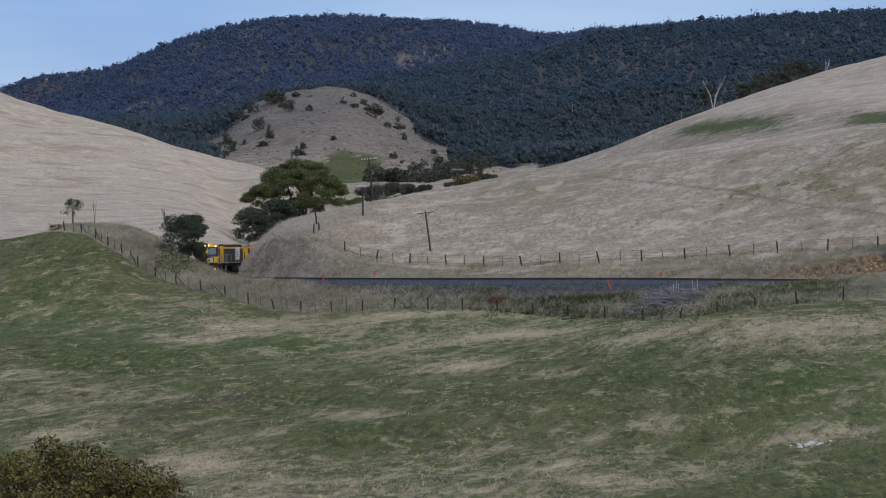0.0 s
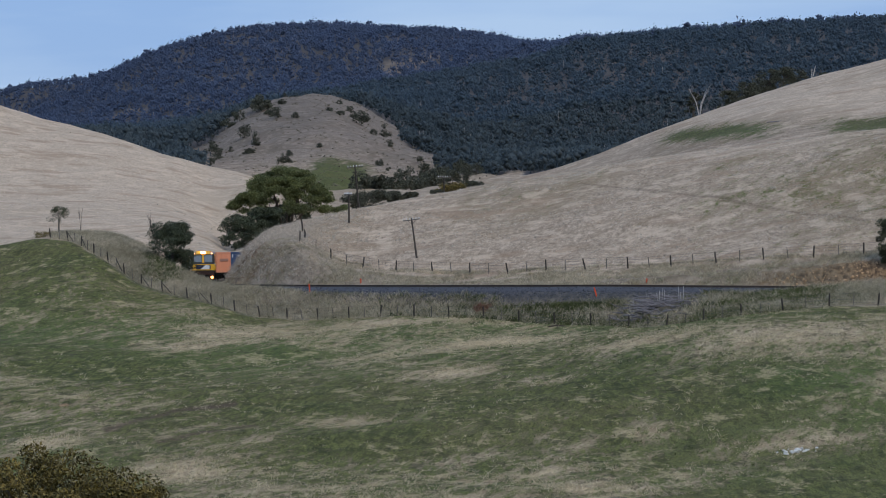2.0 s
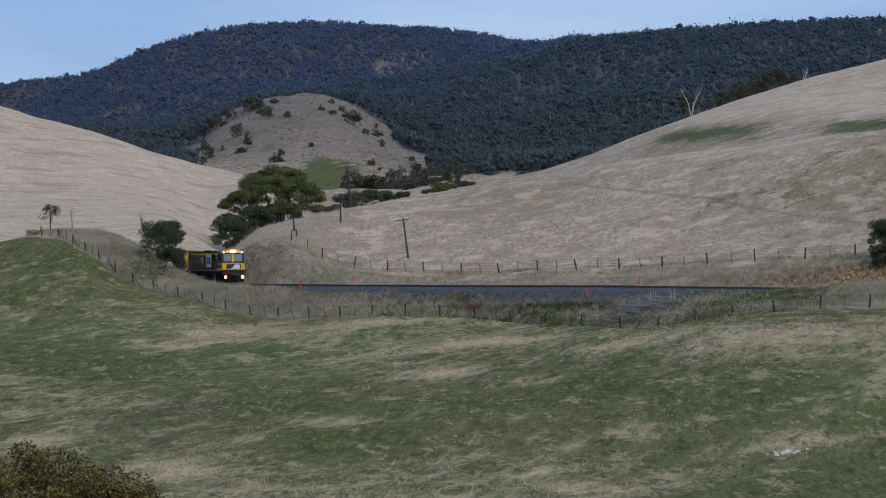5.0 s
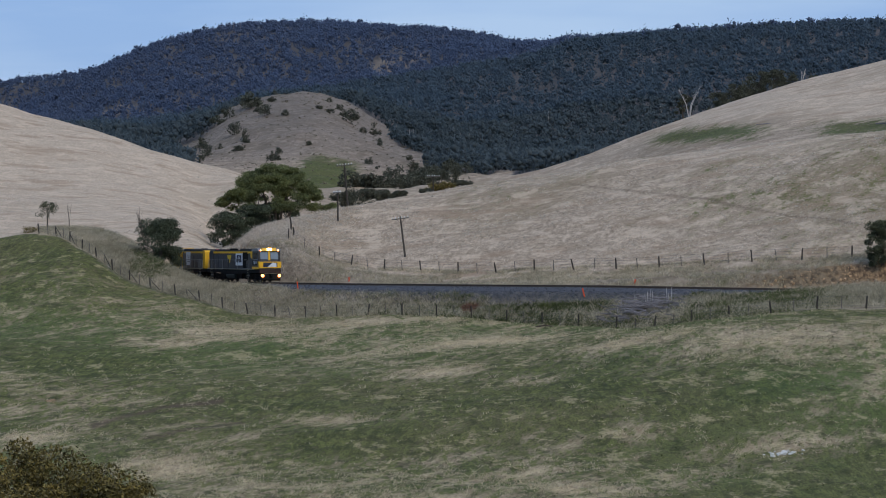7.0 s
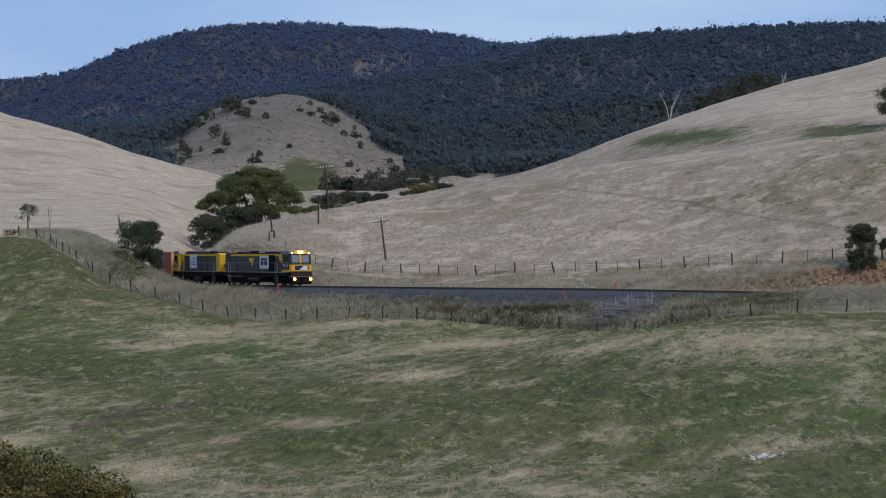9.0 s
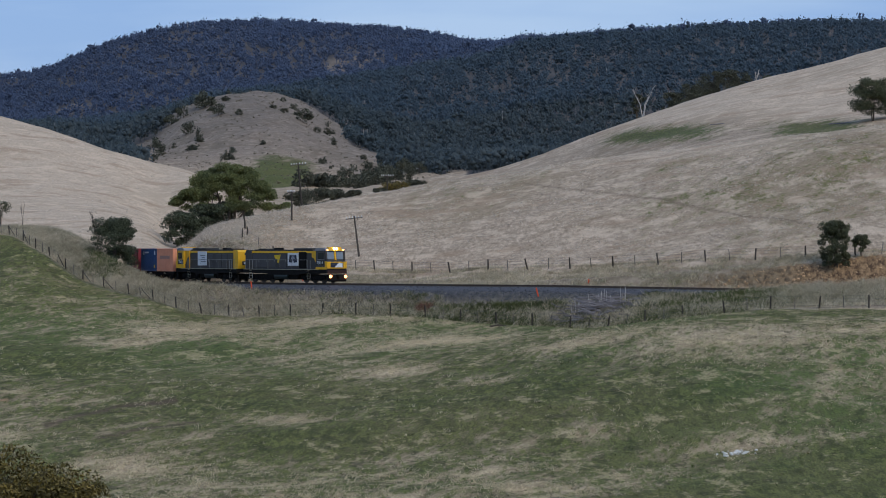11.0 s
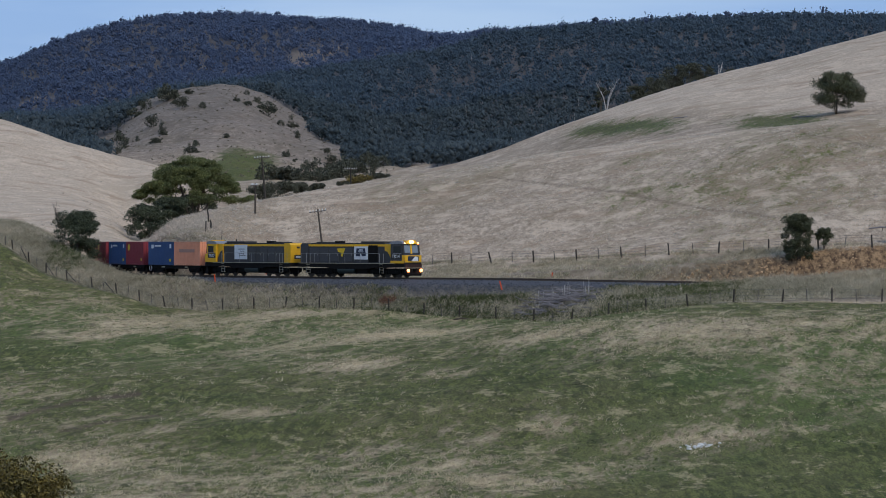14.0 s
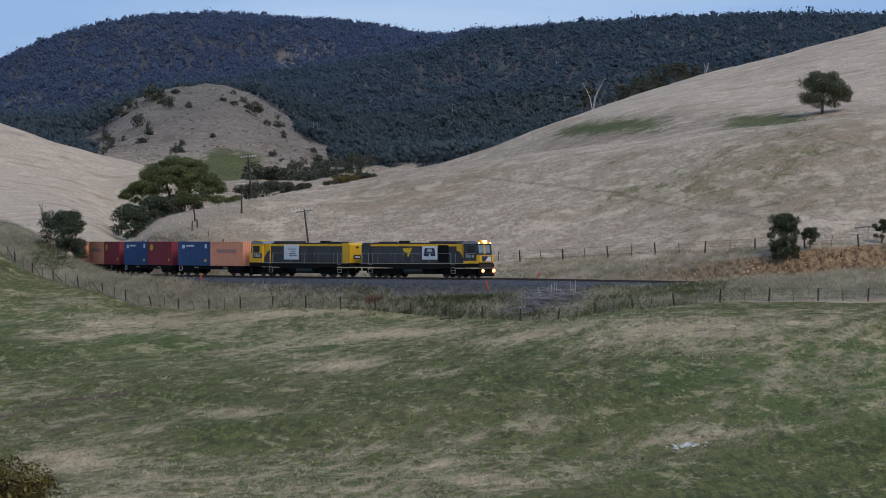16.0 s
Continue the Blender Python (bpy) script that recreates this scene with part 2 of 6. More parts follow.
SHOULDER = [(-209.4, 470.0, 6.8), (-167.2, 470.0, 6.45), (-133.6, 470.0, 6.3), (-111.7, 470.0, 5.96), (-101.7, 470.0, 5.13), (-95.0, 430.0,
    2.11), (-89.1, 415.0, 4.15), (-83.2, 412.0, 6.33), (-73.2, 415.0, 7.42), (-61.4, 422.0, 8.42), (-49.7, 430.0, 9.39), (-21.3, 450.0, 11.9),
    (0.4, 455.0, 13.5), (25.3, 450.0, 15.4), (48.6, 440.0, 16.3), (66.9, 435.0, 16.9), (94.7, 430.0, 18.2), (116.5, 428.0, 19.3), (141.3,
    425.0, 20.0)]
SADDLE = [(-209.3, 560.0, 13.97), (-167.1, 560.0, 13.73), (-133.5, 560.0, 12.61), (-111.7, 560.0, 11.08), (-101.6, 560.0, 9.15), (-95.0,
    540.0, 4.86), (-86.6, 520.0, 4.78), (-73.2, 500.0, 6.34), (-49.7, 500.0, 8.56), (-21.3, 510.0, 11.66), (0.4, 520.0, 13.61), (25.4, 520.0,
    15.9), (48.6, 510.0, 18.09), (66.9, 500.0, 18.96), (94.7, 490.0, 19.97), (116.6, 485.0, 20.82), (141.3, 480.0, 21.31)]
CREST = [(-208.8, 700.0, 45.9), (-183.6, 700.0, 39.83), (-166.8, 690.0, 35.02), (-150.0, 680.0, 30.46), (-129.9, 670.0, 27.11), (-116.5,
    660.0, 23.36), (-99.8, 650.0, 19.58), (-88.9, 640.0, 17.98), (-83.1, 630.0, 16.03), (-73.1, 620.0, 12.15), (-49.7, 620.0, 10.46), (-21.3,
    630.0, 14.06), (-11.3, 640.0, 16.83), (0.4, 650.0, 18.47), (17.1, 660.0, 22.43), (33.8, 670.0, 27.06), (58.7, 690.0, 33.3), (75.3, 700.0,
    36.97), (94.9, 710.0, 40.95), (130.3, 720.0, 48.1), (149.8, 720.0, 51.27)]
BACK_VALLEY = [(-209.2, 900.0, 24.74), (-133.4, 900.0, 24.04), (-91.5, 900.0, 19.89), (-73.1, 900.0, 18.97), (-49.7, 900.0, 18.76), (-16.3,
    900.0, 18.46), (17.0, 900.0, 22.65), (149.5, 900.0, 28.88)]
PADDOCK = [(-209.2, 1200.0, 33.77), (-133.4, 1200.0, 32.83), (-91.5, 1200.0, 26.29), (-66.4, 1200.0, 24.79), (-39.6, 1200.0, 24.46), (-7.9,
    1200.0, 29.28), (149.5, 1200.0, 37.28)]
SPUR = [(-209.1, 1900.0, 60.87), (-133.3, 1900.0, 64.12), (-111.5, 1900.0, 62.1), (-100.5, 1900.0, 69.82), (-89.6, 1900.0, 82.29), (-77.8,
    1900.0, 89.35), (-66.1, 1900.0, 90.69), (-57.8, 1900.0, 84.8), (-46.1, 1900.0, 73.47), (-32.8, 1900.0, 62.1), (-16.2, 1900.0, 52.27), (17.1,
    1900.0, 56.36), (149.5, 1900.0, 72.6)]
NEAR_RANGE = [(-209.2, 3000.0, 91.45), (-116.5, 3000.0, 111.12), (-91.3, 3000.0, 122.84), (-66.1, 3000.0, 135.54), (-49.4, 3000.0, 146.49),
    (-24.3, 3000.0, 158.65), (-0.9, 3000.0, 169.85), (9.1, 3000.0, 179.99), (34.0, 3000.0, 187.11), (67.2, 3000.0, 194.42), (95.0, 3000.0,
    196.42), (130.3, 3000.0, 191.19), (149.8, 3000.0, 189.51)]
FAR_RANGE = [(-209.1, 4200.0, 139.93), (-161.8, 4200.0, 162.46), (-145.0, 4200.0, 186.3), (-133.1, 4200.0, 208.25), (-124.7, 4200.0,
    228.93), (-107.8, 4200.0, 255.51), (-91.0, 4200.0, 271.53), (-76.0, 4200.0, 273.59), (-62.6, 4200.0, 273.63), (-32.6, 4200.0, 258.84),
    (-15.9, 4200.0, 250.33), (-0.9, 4200.0, 236.31), (17.3, 4200.0, 220.75), (149.6, 4200.0, 200.53)]
LAST_RANGE = [(-209.1, 4550.0, 167.32), (-177.0, 4550.0, 196.26), (-166.8, 4550.0, 208.71), (-156.7, 4550.0, 224.97), (-126.4, 4550.0,
    237.13), (-99.5, 4550.0, 238.03), (149.5, 4550.0, 164.93)]

# The railway: a curve of 96 m radius that tightens to 78 m round the spur, straight behind it
RADIUS, TIGHT, BREAK, STRAIGHT = 96.0, 78.0, -66.0, -158.0
LEAD_TURN = radians(61)
LEAD_X, LEAD_Y = 4.49, 341.0
SPEED = 5.2


def _bend(s):
    """Heading from the lookout's line at s metres past the place that the train's front reaches at 16 s."""
    if s >= BREAK:
        return LEAD_TURN + s / RADIUS
    return LEAD_TURN + BREAK / RADIUS + (max(s, STRAIGHT) - BREAK) / TIGHT


def track_at(s):
    """Plan place, height and heading of the track."""
    a = _bend(s)
    if s >= BREAK:
        x = LEAD_X + RADIUS * (math.cos(LEAD_TURN) - math.cos(a))
        y = LEAD_Y - RADIUS * (math.sin(a) - math.sin(LEAD_TURN))
    else:
        c = _bend(BREAK)
        x0, y0 = (LEAD_X + RADIUS * (math.cos(LEAD_TURN) - math.cos(c)), LEAD_Y - RADIUS * (math.sin(c) - math.sin(LEAD_TURN)))
        x, y = x0 + TIGHT * (math.cos(c) - math.cos(a)), y0 - TIGHT * (math.sin(a) - math.sin(c))
        run = min(0.0, s - STRAIGHT)
        x, y = x + run * math.sin(a), y - run * math.cos(a)
    return x, y, grade(s), a


def grade(s):
    return -0.012 * max(0.0, s - 2.0) if s < 40 else -0.456


TRACK_S = np.arange(-190.0, 110.0, 0.5)
TRACK = np.array([track_at(s)[:3] for s in TRACK_S])


def _curve(line, bearing):
    """Distance and height of a line at the bearings given, smoothed."""
    a = np.array(line)
    fine = np.arange(-212.0, 152.0, 1.0)
    k = np.exp(-0.5 * (np.arange(-6, 7) / 2.2) ** 2)
    k /= k.sum()
    out = []
    for c in (1, 2):
        v = np.interp(fine, a[:, 0], a[:, c])
        v = np.convolve(np.pad(v, 6, mode="edge"), k, mode="valid")
        out.append(np.interp(bearing, fine, v))
    return out


LINES = (FIELD_NEAR, FIELD_MID, FIELD_FAR, NEAR_FENCE, VERGE, FAR_FENCE, SHOULDER, SADDLE, CREST, BACK_VALLEY, PADDOCK, SPUR,
         NEAR_RANGE, FAR_RANGE, LAST_RANGE)


def _profiles(bearing):
    """Knots of distance and height for each bearing (rows)."""
    one = np.ones_like(bearing)
    d, z = [0 * one, 14 * one, 45 * one], [2.0 * one, 1.5 * one, -1.3 * one]
    for ln in LINES:
        a, c = _curve(ln, bearing)
        d.append(a)
        z.append(c)
        if ln is SHOULDER:
            # behind the rim of the right hill the ground falls into a hollow
            far_d, far_z = _curve(SADDLE, bearing)
            hollow = np.clip((bearing - 2) / 40, 0, 1)
            run = 0.42 * (far_d - a)
            d.append(a + run)
            z.append(c + (1 - hollow) * 0.42 * (far_z - c) - hollow * 0.25)
    d.append(4950 * one)
    z.append(z[-1] * 0.8)
    d, z = np.array(d).T, np.array(z).T
    for k in range(1, d.shape[1]):
        d[:, k] = np.maximum(d[:, k], d[:, k - 1] + 2.0)
    h = np.diff(d, axis=1)
    s = np.diff(z, axis=1) / h
    m = np.zeros_like(z)
    a, c = s[:, :-1], s[:, 1:]
    same = a * c > 0
    w1, w2 = 2 * h[:, 1:] + h[:, :-1], h[:, 1:] + 2 * h[:, :-1]
    with np.errstate(divide="ignore", invalid="ignore"):
        m[:, 1:-1] = np.where(same, (w1 + w2) / (w1 / np.where(same, a, 1) + w2 / np.where(same, c, 1)), 0)
    m[:, 0], m[:, -1] = s[:, 0], s[:, -1]
    return d, z, m


def _waves(x, y):
    """Rolling unevenness of the land, a sum of crossed sines."""
    v = np.zeros_like(x)
    for k, (p, q, amp, ph) in enumerate(((0.11, 0.05, 0.16, 0.3), (-0.07, 0.13, 0.16, 1.9), (0.23, -0.11, 0.08, 4.1), (0.31, 0.27, 0.05, 2.2),
                                         (-0.52, 0.33, 0.035, 0.9), (0.71, 0.62, 0.025, 5.0))):
        v += amp * np.sin(p * x + q * y + ph + 1.3 * np.sin(0.37 * q * x - 0.41 * p * y + k))
    return v


def heights(x, y):
    """Ground height at plan places (arrays)."""
    x, y = np.asarray(x, float), np.asarray(y, float)
    shape = x.shape
    x, y = x.ravel(), y.ravel()
    r = np.hypot(x, y)
    ang = np.clip(np.arctan2(x, np.maximum(y, 1e-6)) * (y > 0) + np.sign(x) * 1.5 * (y <= 0), -0.2075, 0.1495)
    bearing = np.tan(ang) * 1000
    dist = r * np.cos(ang)
    d, z, m = _profiles(bearing)
    k = np.clip((d[:, 1:-1] <= dist[:, None]).sum(axis=1), 0, d.shape[1] - 2)
    i = np.arange(len(x))
    d0, d1, z0, z1, m0, m1 = d[i, k], d[i, k + 1], z[i, k], z[i, k + 1], m[i, k], m[i, k + 1]
    h = d1 - d0
    u = np.clip((dist - d0) / h, 0, 1)
    v = z0 * (1 + 2 * u) * (1 - u) ** 2 + h * m0 * u * (1 - u) ** 2 + z1 * u * u * (3 - 2 * u) + h * m1 * u * u * (u - 1)
    v += _waves(x, y) * np.clip(dist / 200, 0.1, 1) * np.where(dist > 1000, 4.0, 1.0)
    v += np.where(dist > 1500, 5.0 * np.sin(x * 0.017 + 2 * np.sin(y * 0.004)) * np.sin(y * 0.006 + 1.0), 0)
    # the railway's formation cuts and fills
    near = np.where((dist > 250) & (dist < 620) & (np.abs(x) < 160))[0]
    if len(near):
        best = np.full(len(near), 1e9)
        zt = np.zeros(len(near))
        for p in TRACK:
            q = (x[near] - p[0]) ** 2 + (y[near] - p[1]) ** 2
            c = q < best
            best[c] = q[c]
            zt[c] = p[2]
        best = np.sqrt(best)
        raw = v[near]
        w = np.clip((best - 2.3) / np.where(raw > zt, 4.2, 3.0), 0, 1)
        w = w * w * (3 - 2 * w)
        bed = zt - 0.62
        v[near] = bed * (1 - w) + raw * w
    return v.reshape(shape)


def height(x, y):
    return float(heights(np.array([x]), np.array([y]))[0])


def track_gap(x, y):
    """Distance to the track's centre line (arrays)."""
    x, y = np.asarray(x, float), np.asarray(y, float)
    best = np.full(x.shape, 1e9)
    for p in TRACK[::2]:
        best = np.minimum(best, (x - p[0]) ** 2 + (y - p[1]) ** 2)
    return np.sqrt(best)


def spot(bearing, dist, up=0.0):
    """A place on the ground at a bearing (thousandths) and distance."""
    x, y = bearing * dist / 1000.0, dist
    return Vector((x, y, height(x, y) + up))


def bump(x, lo, hi, soft):
    """1 between lo and hi, with soft flanks."""
    return 1 / (1 + np.exp(np.clip((lo - x) / soft, -60, 60))) / (1 + np.exp(np.clip((x - hi) / soft, -60, 60)))


def open_land(b, d):
    """Where the far country is open: the dry spur, its paddock, and a few clearings high up."""
    spur_half = np.interp(d, [1200, 1500, 1900, 2050, 2200], [36, 38, 27, 16, 0])
    spur_mid = np.interp(d, [1200, 1900, 2200], [-64, -70, -72])
    wob = 5 * np.sin(d * 0.021) + 4 * np.sin(b * 0.31 + d * 0.01)
    open_ = (np.abs(b - spur_mid) < spur_half + wob) & (d < 2200)
    open_ |= (d < 1430 + 40 * np.sin(b * 0.5)) & (b > -55) & (b < -8)
    for cb, cd, rb, rd in ((-44, 3340, 6, 110), (-37, 3420, 4, 70), (-28, 3520, 3, 60), (-39, 2850, 4, 45), (33, 2550, 2, 30), (-128, 3350, 7, 60), (-97, 3450, 5, 50)):
        open_ |= ((b - cb) / rb) ** 2 + ((d - cd) / rd) ** 2 < 1
    return open_


def build_ground():
    bear = np.concatenate([np.linspace(-180, -12.4, 40)[:-1], np.arange(-12.4, 9.0, 0.08), np.linspace(9.0, 180, 40)])[:-1]
    dist = np.concatenate([np.linspace(1.0, 120, 40)[:-1], np.linspace(120, 290, 130)[:-1], np.linspace(290, 440, 230)[:-1],
                           np.linspace(440, 730, 130)[:-1], np.linspace(730, 2000, 90)[:-1], np.linspace(2000, 4900, 110)])
    a = np.radians(bear)
    A, Dd = np.meshgrid(a, dist)
    x, y = np.sin(A) * Dd, np.cos(A) * Dd
    z = heights(x, y)
    nr, nc = x.shape
    co = np.concatenate([np.stack([x, y, z], -1).reshape(-1, 3), [[0, 0, 2.0]]])
    i = np.arange(nr - 1)[:, None] * nc + np.arange(nc)[None]
    j = np.arange(nr - 1)[:, None] * nc + (np.arange(nc)[None] + 1) % nc
    quads = np.stack([i, j, j + nc, i + nc], -1).reshape(-1, 4)[:, ::-1]
    hub = len(co) - 1
    faces = quads.tolist() + [(hub, (k + 1) % nc, k) for k in range(nc)]
    me = bpy.data.meshes.new("ground")
    me.from_pydata(co.tolist(), [], faces)
    me.polygons.foreach_set("use_smooth", np.ones(len(me.polygons), bool))
    masks = ground_masks(co[:, 0], co[:, 1], co[:, 2])
    for key, v in masks.items():
        at = me.attributes.new(key, "FLOAT", "POINT")
        at.data.foreach_set("value", np.clip(v, 0, 1).astype(np.float32))
    me.materials.append(ground_material())
    me.update()
    ob = new("ground", me)
    return tagged(ob, "rolling pasture of dry straw and green grass", "ground", kind="structure")


def ground_masks(x, y, z):
    b = np.where(y > 1, x / np.maximum(y, 1) * 1000, np.sign(x) * 400)
    r = np.hypot(x, y)
    fence_d = _curve(NEAR_FENCE, np.clip(b, -209, 149))[0]
    gap = track_gap(x, y)
    field = (r < fence_d + np.where(b < -88, 2.6, 0.4)).astype(float)
    n1 = np.sin(x * 0.06 + 1.7 * np.sin(y * 0.021)) * np.sin(y * 0.045 + 1.1 * np.sin(x * 0.03))
    green = field * (0.72 + 0.16 * n1)
    # the paddock on the knoll and the mown strip are greener; the rise and the headland drier
    green += field * 0.16 * bump(b, -400, -112, 8) * bump(r, 300, 395, 10)
    green += field * 0.6 * bump(r - 0.28 * (b - 60), 60, 192, 2) * bump(b, 15, 400, 8)
    green -= field * 0.14 * bump(r, 306, 345, 6) * bump(b, -110, 40, 10)
    green -= field * 0.14 * bump(r, 255, 300, 6) * bump(b, 30, 200, 10)
    green += 0.35 * (1 - field) * bump(gap, 4.5, 11, 1.0) * (r < 345) * bump(b, -60, 60, 8)
    green += 0.75 * (1 - field) * np.exp(-((b + 114) / 7) ** 2 - ((r - 385) / 9) ** 2)
    # green hollow under the upper hill, and the paddock before the far spur
    hollow = np.interp(b, [35, 50, 67, 91, 108], [600, 570, 548, 520, 512])
    green += np.exp(-((r - hollow + 6) / 20) ** 2) * (1.0 * bump(b, 34, 65, 3) + 0.9 * bump(b, 82, 109, 4))
    green += 0.25 * bump(r, 400, 470, 12) * bump(b, -40, 20, 12) + 0.27 * bump(r, 346, 425, 10) * bump(b, 35, 140, 10)
    paddock = bump(r, 1150, 1440, 14) * bump(b - 0.025 * (r - 1200), -74.5, -58.5, 1.2)
    green += 1.3 * paddock
    green += 0.2 * bump(r, 600, 1150, 12) * bump(b, -84, -10, 3)
    # drifts of old straw, and the damp greener ground between them
    for cb, cd, rb, rd, k in ((-33.5, 268, 15, 6, 0.55), (-3.5, 254, 12, 5, 0.35), (24.9, 275, 22, 4, 0.4), (-109, 210, 16, 7, 0.6), (-92, 224, 12, 4, 0.4),
                              (-60, 237, 13, 4, 0.45), (9.5, 191, 16, 4, 0.35), (72.7, 209, 20, 2.0, 0.3), (-151, 228, 14, 6, 0.5), (-113, 311, 14, 6, 0.35),
                              (-21.7, 299, 13, 6, 0.35), (-8, 306, 20, 7, 0.35), (69.7, 264, 18, 7, 0.35), (29.6, 218, 12, 3, 0.22), (-0.4, 203, 12, 4, 0.35), (-50, 334, 40, 6, 0.25),
                              (82.9, 255, 14, 5, 0.3), (-73.7, 250, 22, 5, -0.3), (-134, 287, 24, 8, -0.3), (49.6, 226, 16, 7, -0.25), (-50, 222, 16, 6, -0.35), (-73.5, 303, 22, 6, -0.3)):
        green -= field * k * np.exp(-((b - cb) / rb) ** 2 - ((r - cd) / rd) ** 2)
    green = np.clip(green, 0, 1)
    bare = 1.0 * bump(gap, 2.6, 6.6, 0.4) * (z > -0.3) * bump(b, 64, 300, 5) * (r > 318)
    bare += 0.85 * bump(gap, 2.8, 8.5, 1.2) * (z > 0.4) * bump(b, -100, -79, 3)
    bare += 0.7 * bump(b, -124, -112, 3) * bump(r, 404, 420, 3)
    bare += 0.95 * np.exp(-((b + 144.1) / 2.2) ** 2 - ((r - 255.5) / 1.2) ** 2)
    ballast = bump(gap, -5, 3.1, 0.25) + bump(gap - 0.02 * np.clip(b + 20, -60, 30), -5, 4.6, 0.4) * (z < -0.4) * bump(b, -80, 50, 3)
    far_open = open_land(b, r)
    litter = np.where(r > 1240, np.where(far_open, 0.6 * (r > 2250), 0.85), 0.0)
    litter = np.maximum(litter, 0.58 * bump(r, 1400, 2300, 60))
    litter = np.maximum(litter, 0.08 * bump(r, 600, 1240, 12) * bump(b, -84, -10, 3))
    litter = np.maximum(litter, 0.13 * bump(r, 446, hollow + 14, 8) * bump(b, 15, 125, 6))
    litter = np.maximum(litter, 0.9 * bump(b, 23, 40, 2) * bump(gap, 4.5, 11.5, 0.8) * (r < 336))
    verge_d = _curve(VERGE, np.clip(b, -209, 149))[0]
    thatch = 0.75 * (r > fence_d + 0.3) * (r < verge_d + 9) * bump(gap, 4, 26, 1) * bump(b, -135, 160, 4)
    thatch = np.maximum(thatch, 0.6 * (r > verge_d) * bump(gap, 3, 9.5, 1) * bump(b, -75, 90, 4))
    thatch *= 1 - np.exp(-((b + 114) / 7) ** 2 - ((r - 385) / 9) ** 2)
    # worn tracks across the field and the hill
    rut = 0 * r
    for pts, wd, k in ((((-133.3, 235.5), (-112.2, 250.5), (-93.8, 253)), 1.5, 1.0), (((-116.5, 228), (-87.1, 239)), 0.9, 1.0),
                       # the hill lines also carry their small step's shade in the rut colour
                       (((8.7, 421.5), (33.6, 399.5), (66.7, 376), (94.5, 358)), 0.7, 0.5), (((89.3, 423.5), (106, 400.5), (126, 388)), 0.7, 0.5)):
        pts = np.array(pts)
        on = np.interp(b, pts[:, 0], pts[:, 1])
        ok = (b > pts[0, 0]) & (b < pts[-1, 0])
        rut = np.maximum(rut, k * ok * np.exp(-((r - on - 0.4 * np.sin(b * 0.4)) / wd) ** 2))
    litter *= 1 - paddock
    pale = bump(r, 425, 720, 10) * bump(b, -400, -80, 5) + 0.9 * bump(r, hollow + 14, 800, 8) * bump(b, 25, 200, 6)
    rim = _curve(SHOULDER, np.clip(b, -209, 149))[0]
    pale += 0.9 * bump(r, rim - 16, rim + 1, 5) * bump(b, 5, 200, 12)
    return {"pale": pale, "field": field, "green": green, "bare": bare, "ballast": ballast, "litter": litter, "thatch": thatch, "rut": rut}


ground = build_ground()


# ---- helpers for things ----
def box(bm, cx, cy, cz, sx, sy, sz, bevel=0.0):
    """A box by centre and size, with bevelled edges."""
    g = bmesh.ops.create_cube(bm, size=1.0, matrix=Matrix.LocRotScale((cx, cy, cz), None, (sx, sy, sz)))
    if bevel:
        es = {e for v in g["verts"] for e in v.link_edges}
        bmesh.ops.bevel(bm, geom=list(es), offset=bevel, segments=1, affect="EDGES")
    return g["verts"]


def part(name, bm, mat, parent=None, label=""):
    me = bpy.data.meshes.new(name)
    bm.to_mesh(me)
    bm.free()
    me.materials.append(mat)
    ob = new(name, me)
    ob.parent = parent
    return tagged(ob, label)


def join_mesh(name, verts, faces, mats, parent=None, label="", smooth=False):
    """One mesh object from lists of vertex arrays and face arrays (indices local to each)."""
    vs, fs, base = [], [], 0
    for v, f in zip(verts, faces):
        vs.append(np.asarray(v, float))
        fs.extend([tuple(i + base for i in q) for q in (f.tolist() if isinstance(f, np.ndarray) else f)])
        base += len(v)
    me = bpy.data.meshes.new(name)
    me.from_pydata(np.concatenate(vs).tolist(), [], fs)
    for m in mats:
        me.materials.append(m)
    if smooth:
        me.polygons.foreach_set("use_smooth", np.ones(len(me.polygons), bool))
    ob = new(name, me)
    ob.parent = parent
    return tagged(ob, label)


def tube(points, radii, sides=6):
    """A tapered tube along points: vertices and quads."""
    vs, fs = [], []
    for k, (p, r) in enumerate(zip(points, radii)):
        p = Vector(p)
        a = Vector(points[min(k + 1, len(points) - 1)]) - Vector(points[max(k - 1, 0)])
        a.normalize()
        u = a.orthogonal().normalized()
        w = a.cross(u)
        for j in range(sides):
            c = 2 * math.pi * j / sides
            vs.append(p + r * (math.cos(c) * u + math.sin(c) * w))
        if k:
            for j in range(sides):
                fs.append(((k - 1) * sides + j, (k - 1) * sides + (j + 1) % sides, k * sides + (j + 1) % sides, k * sides + j))
    return [tuple(v) for v in vs], fs


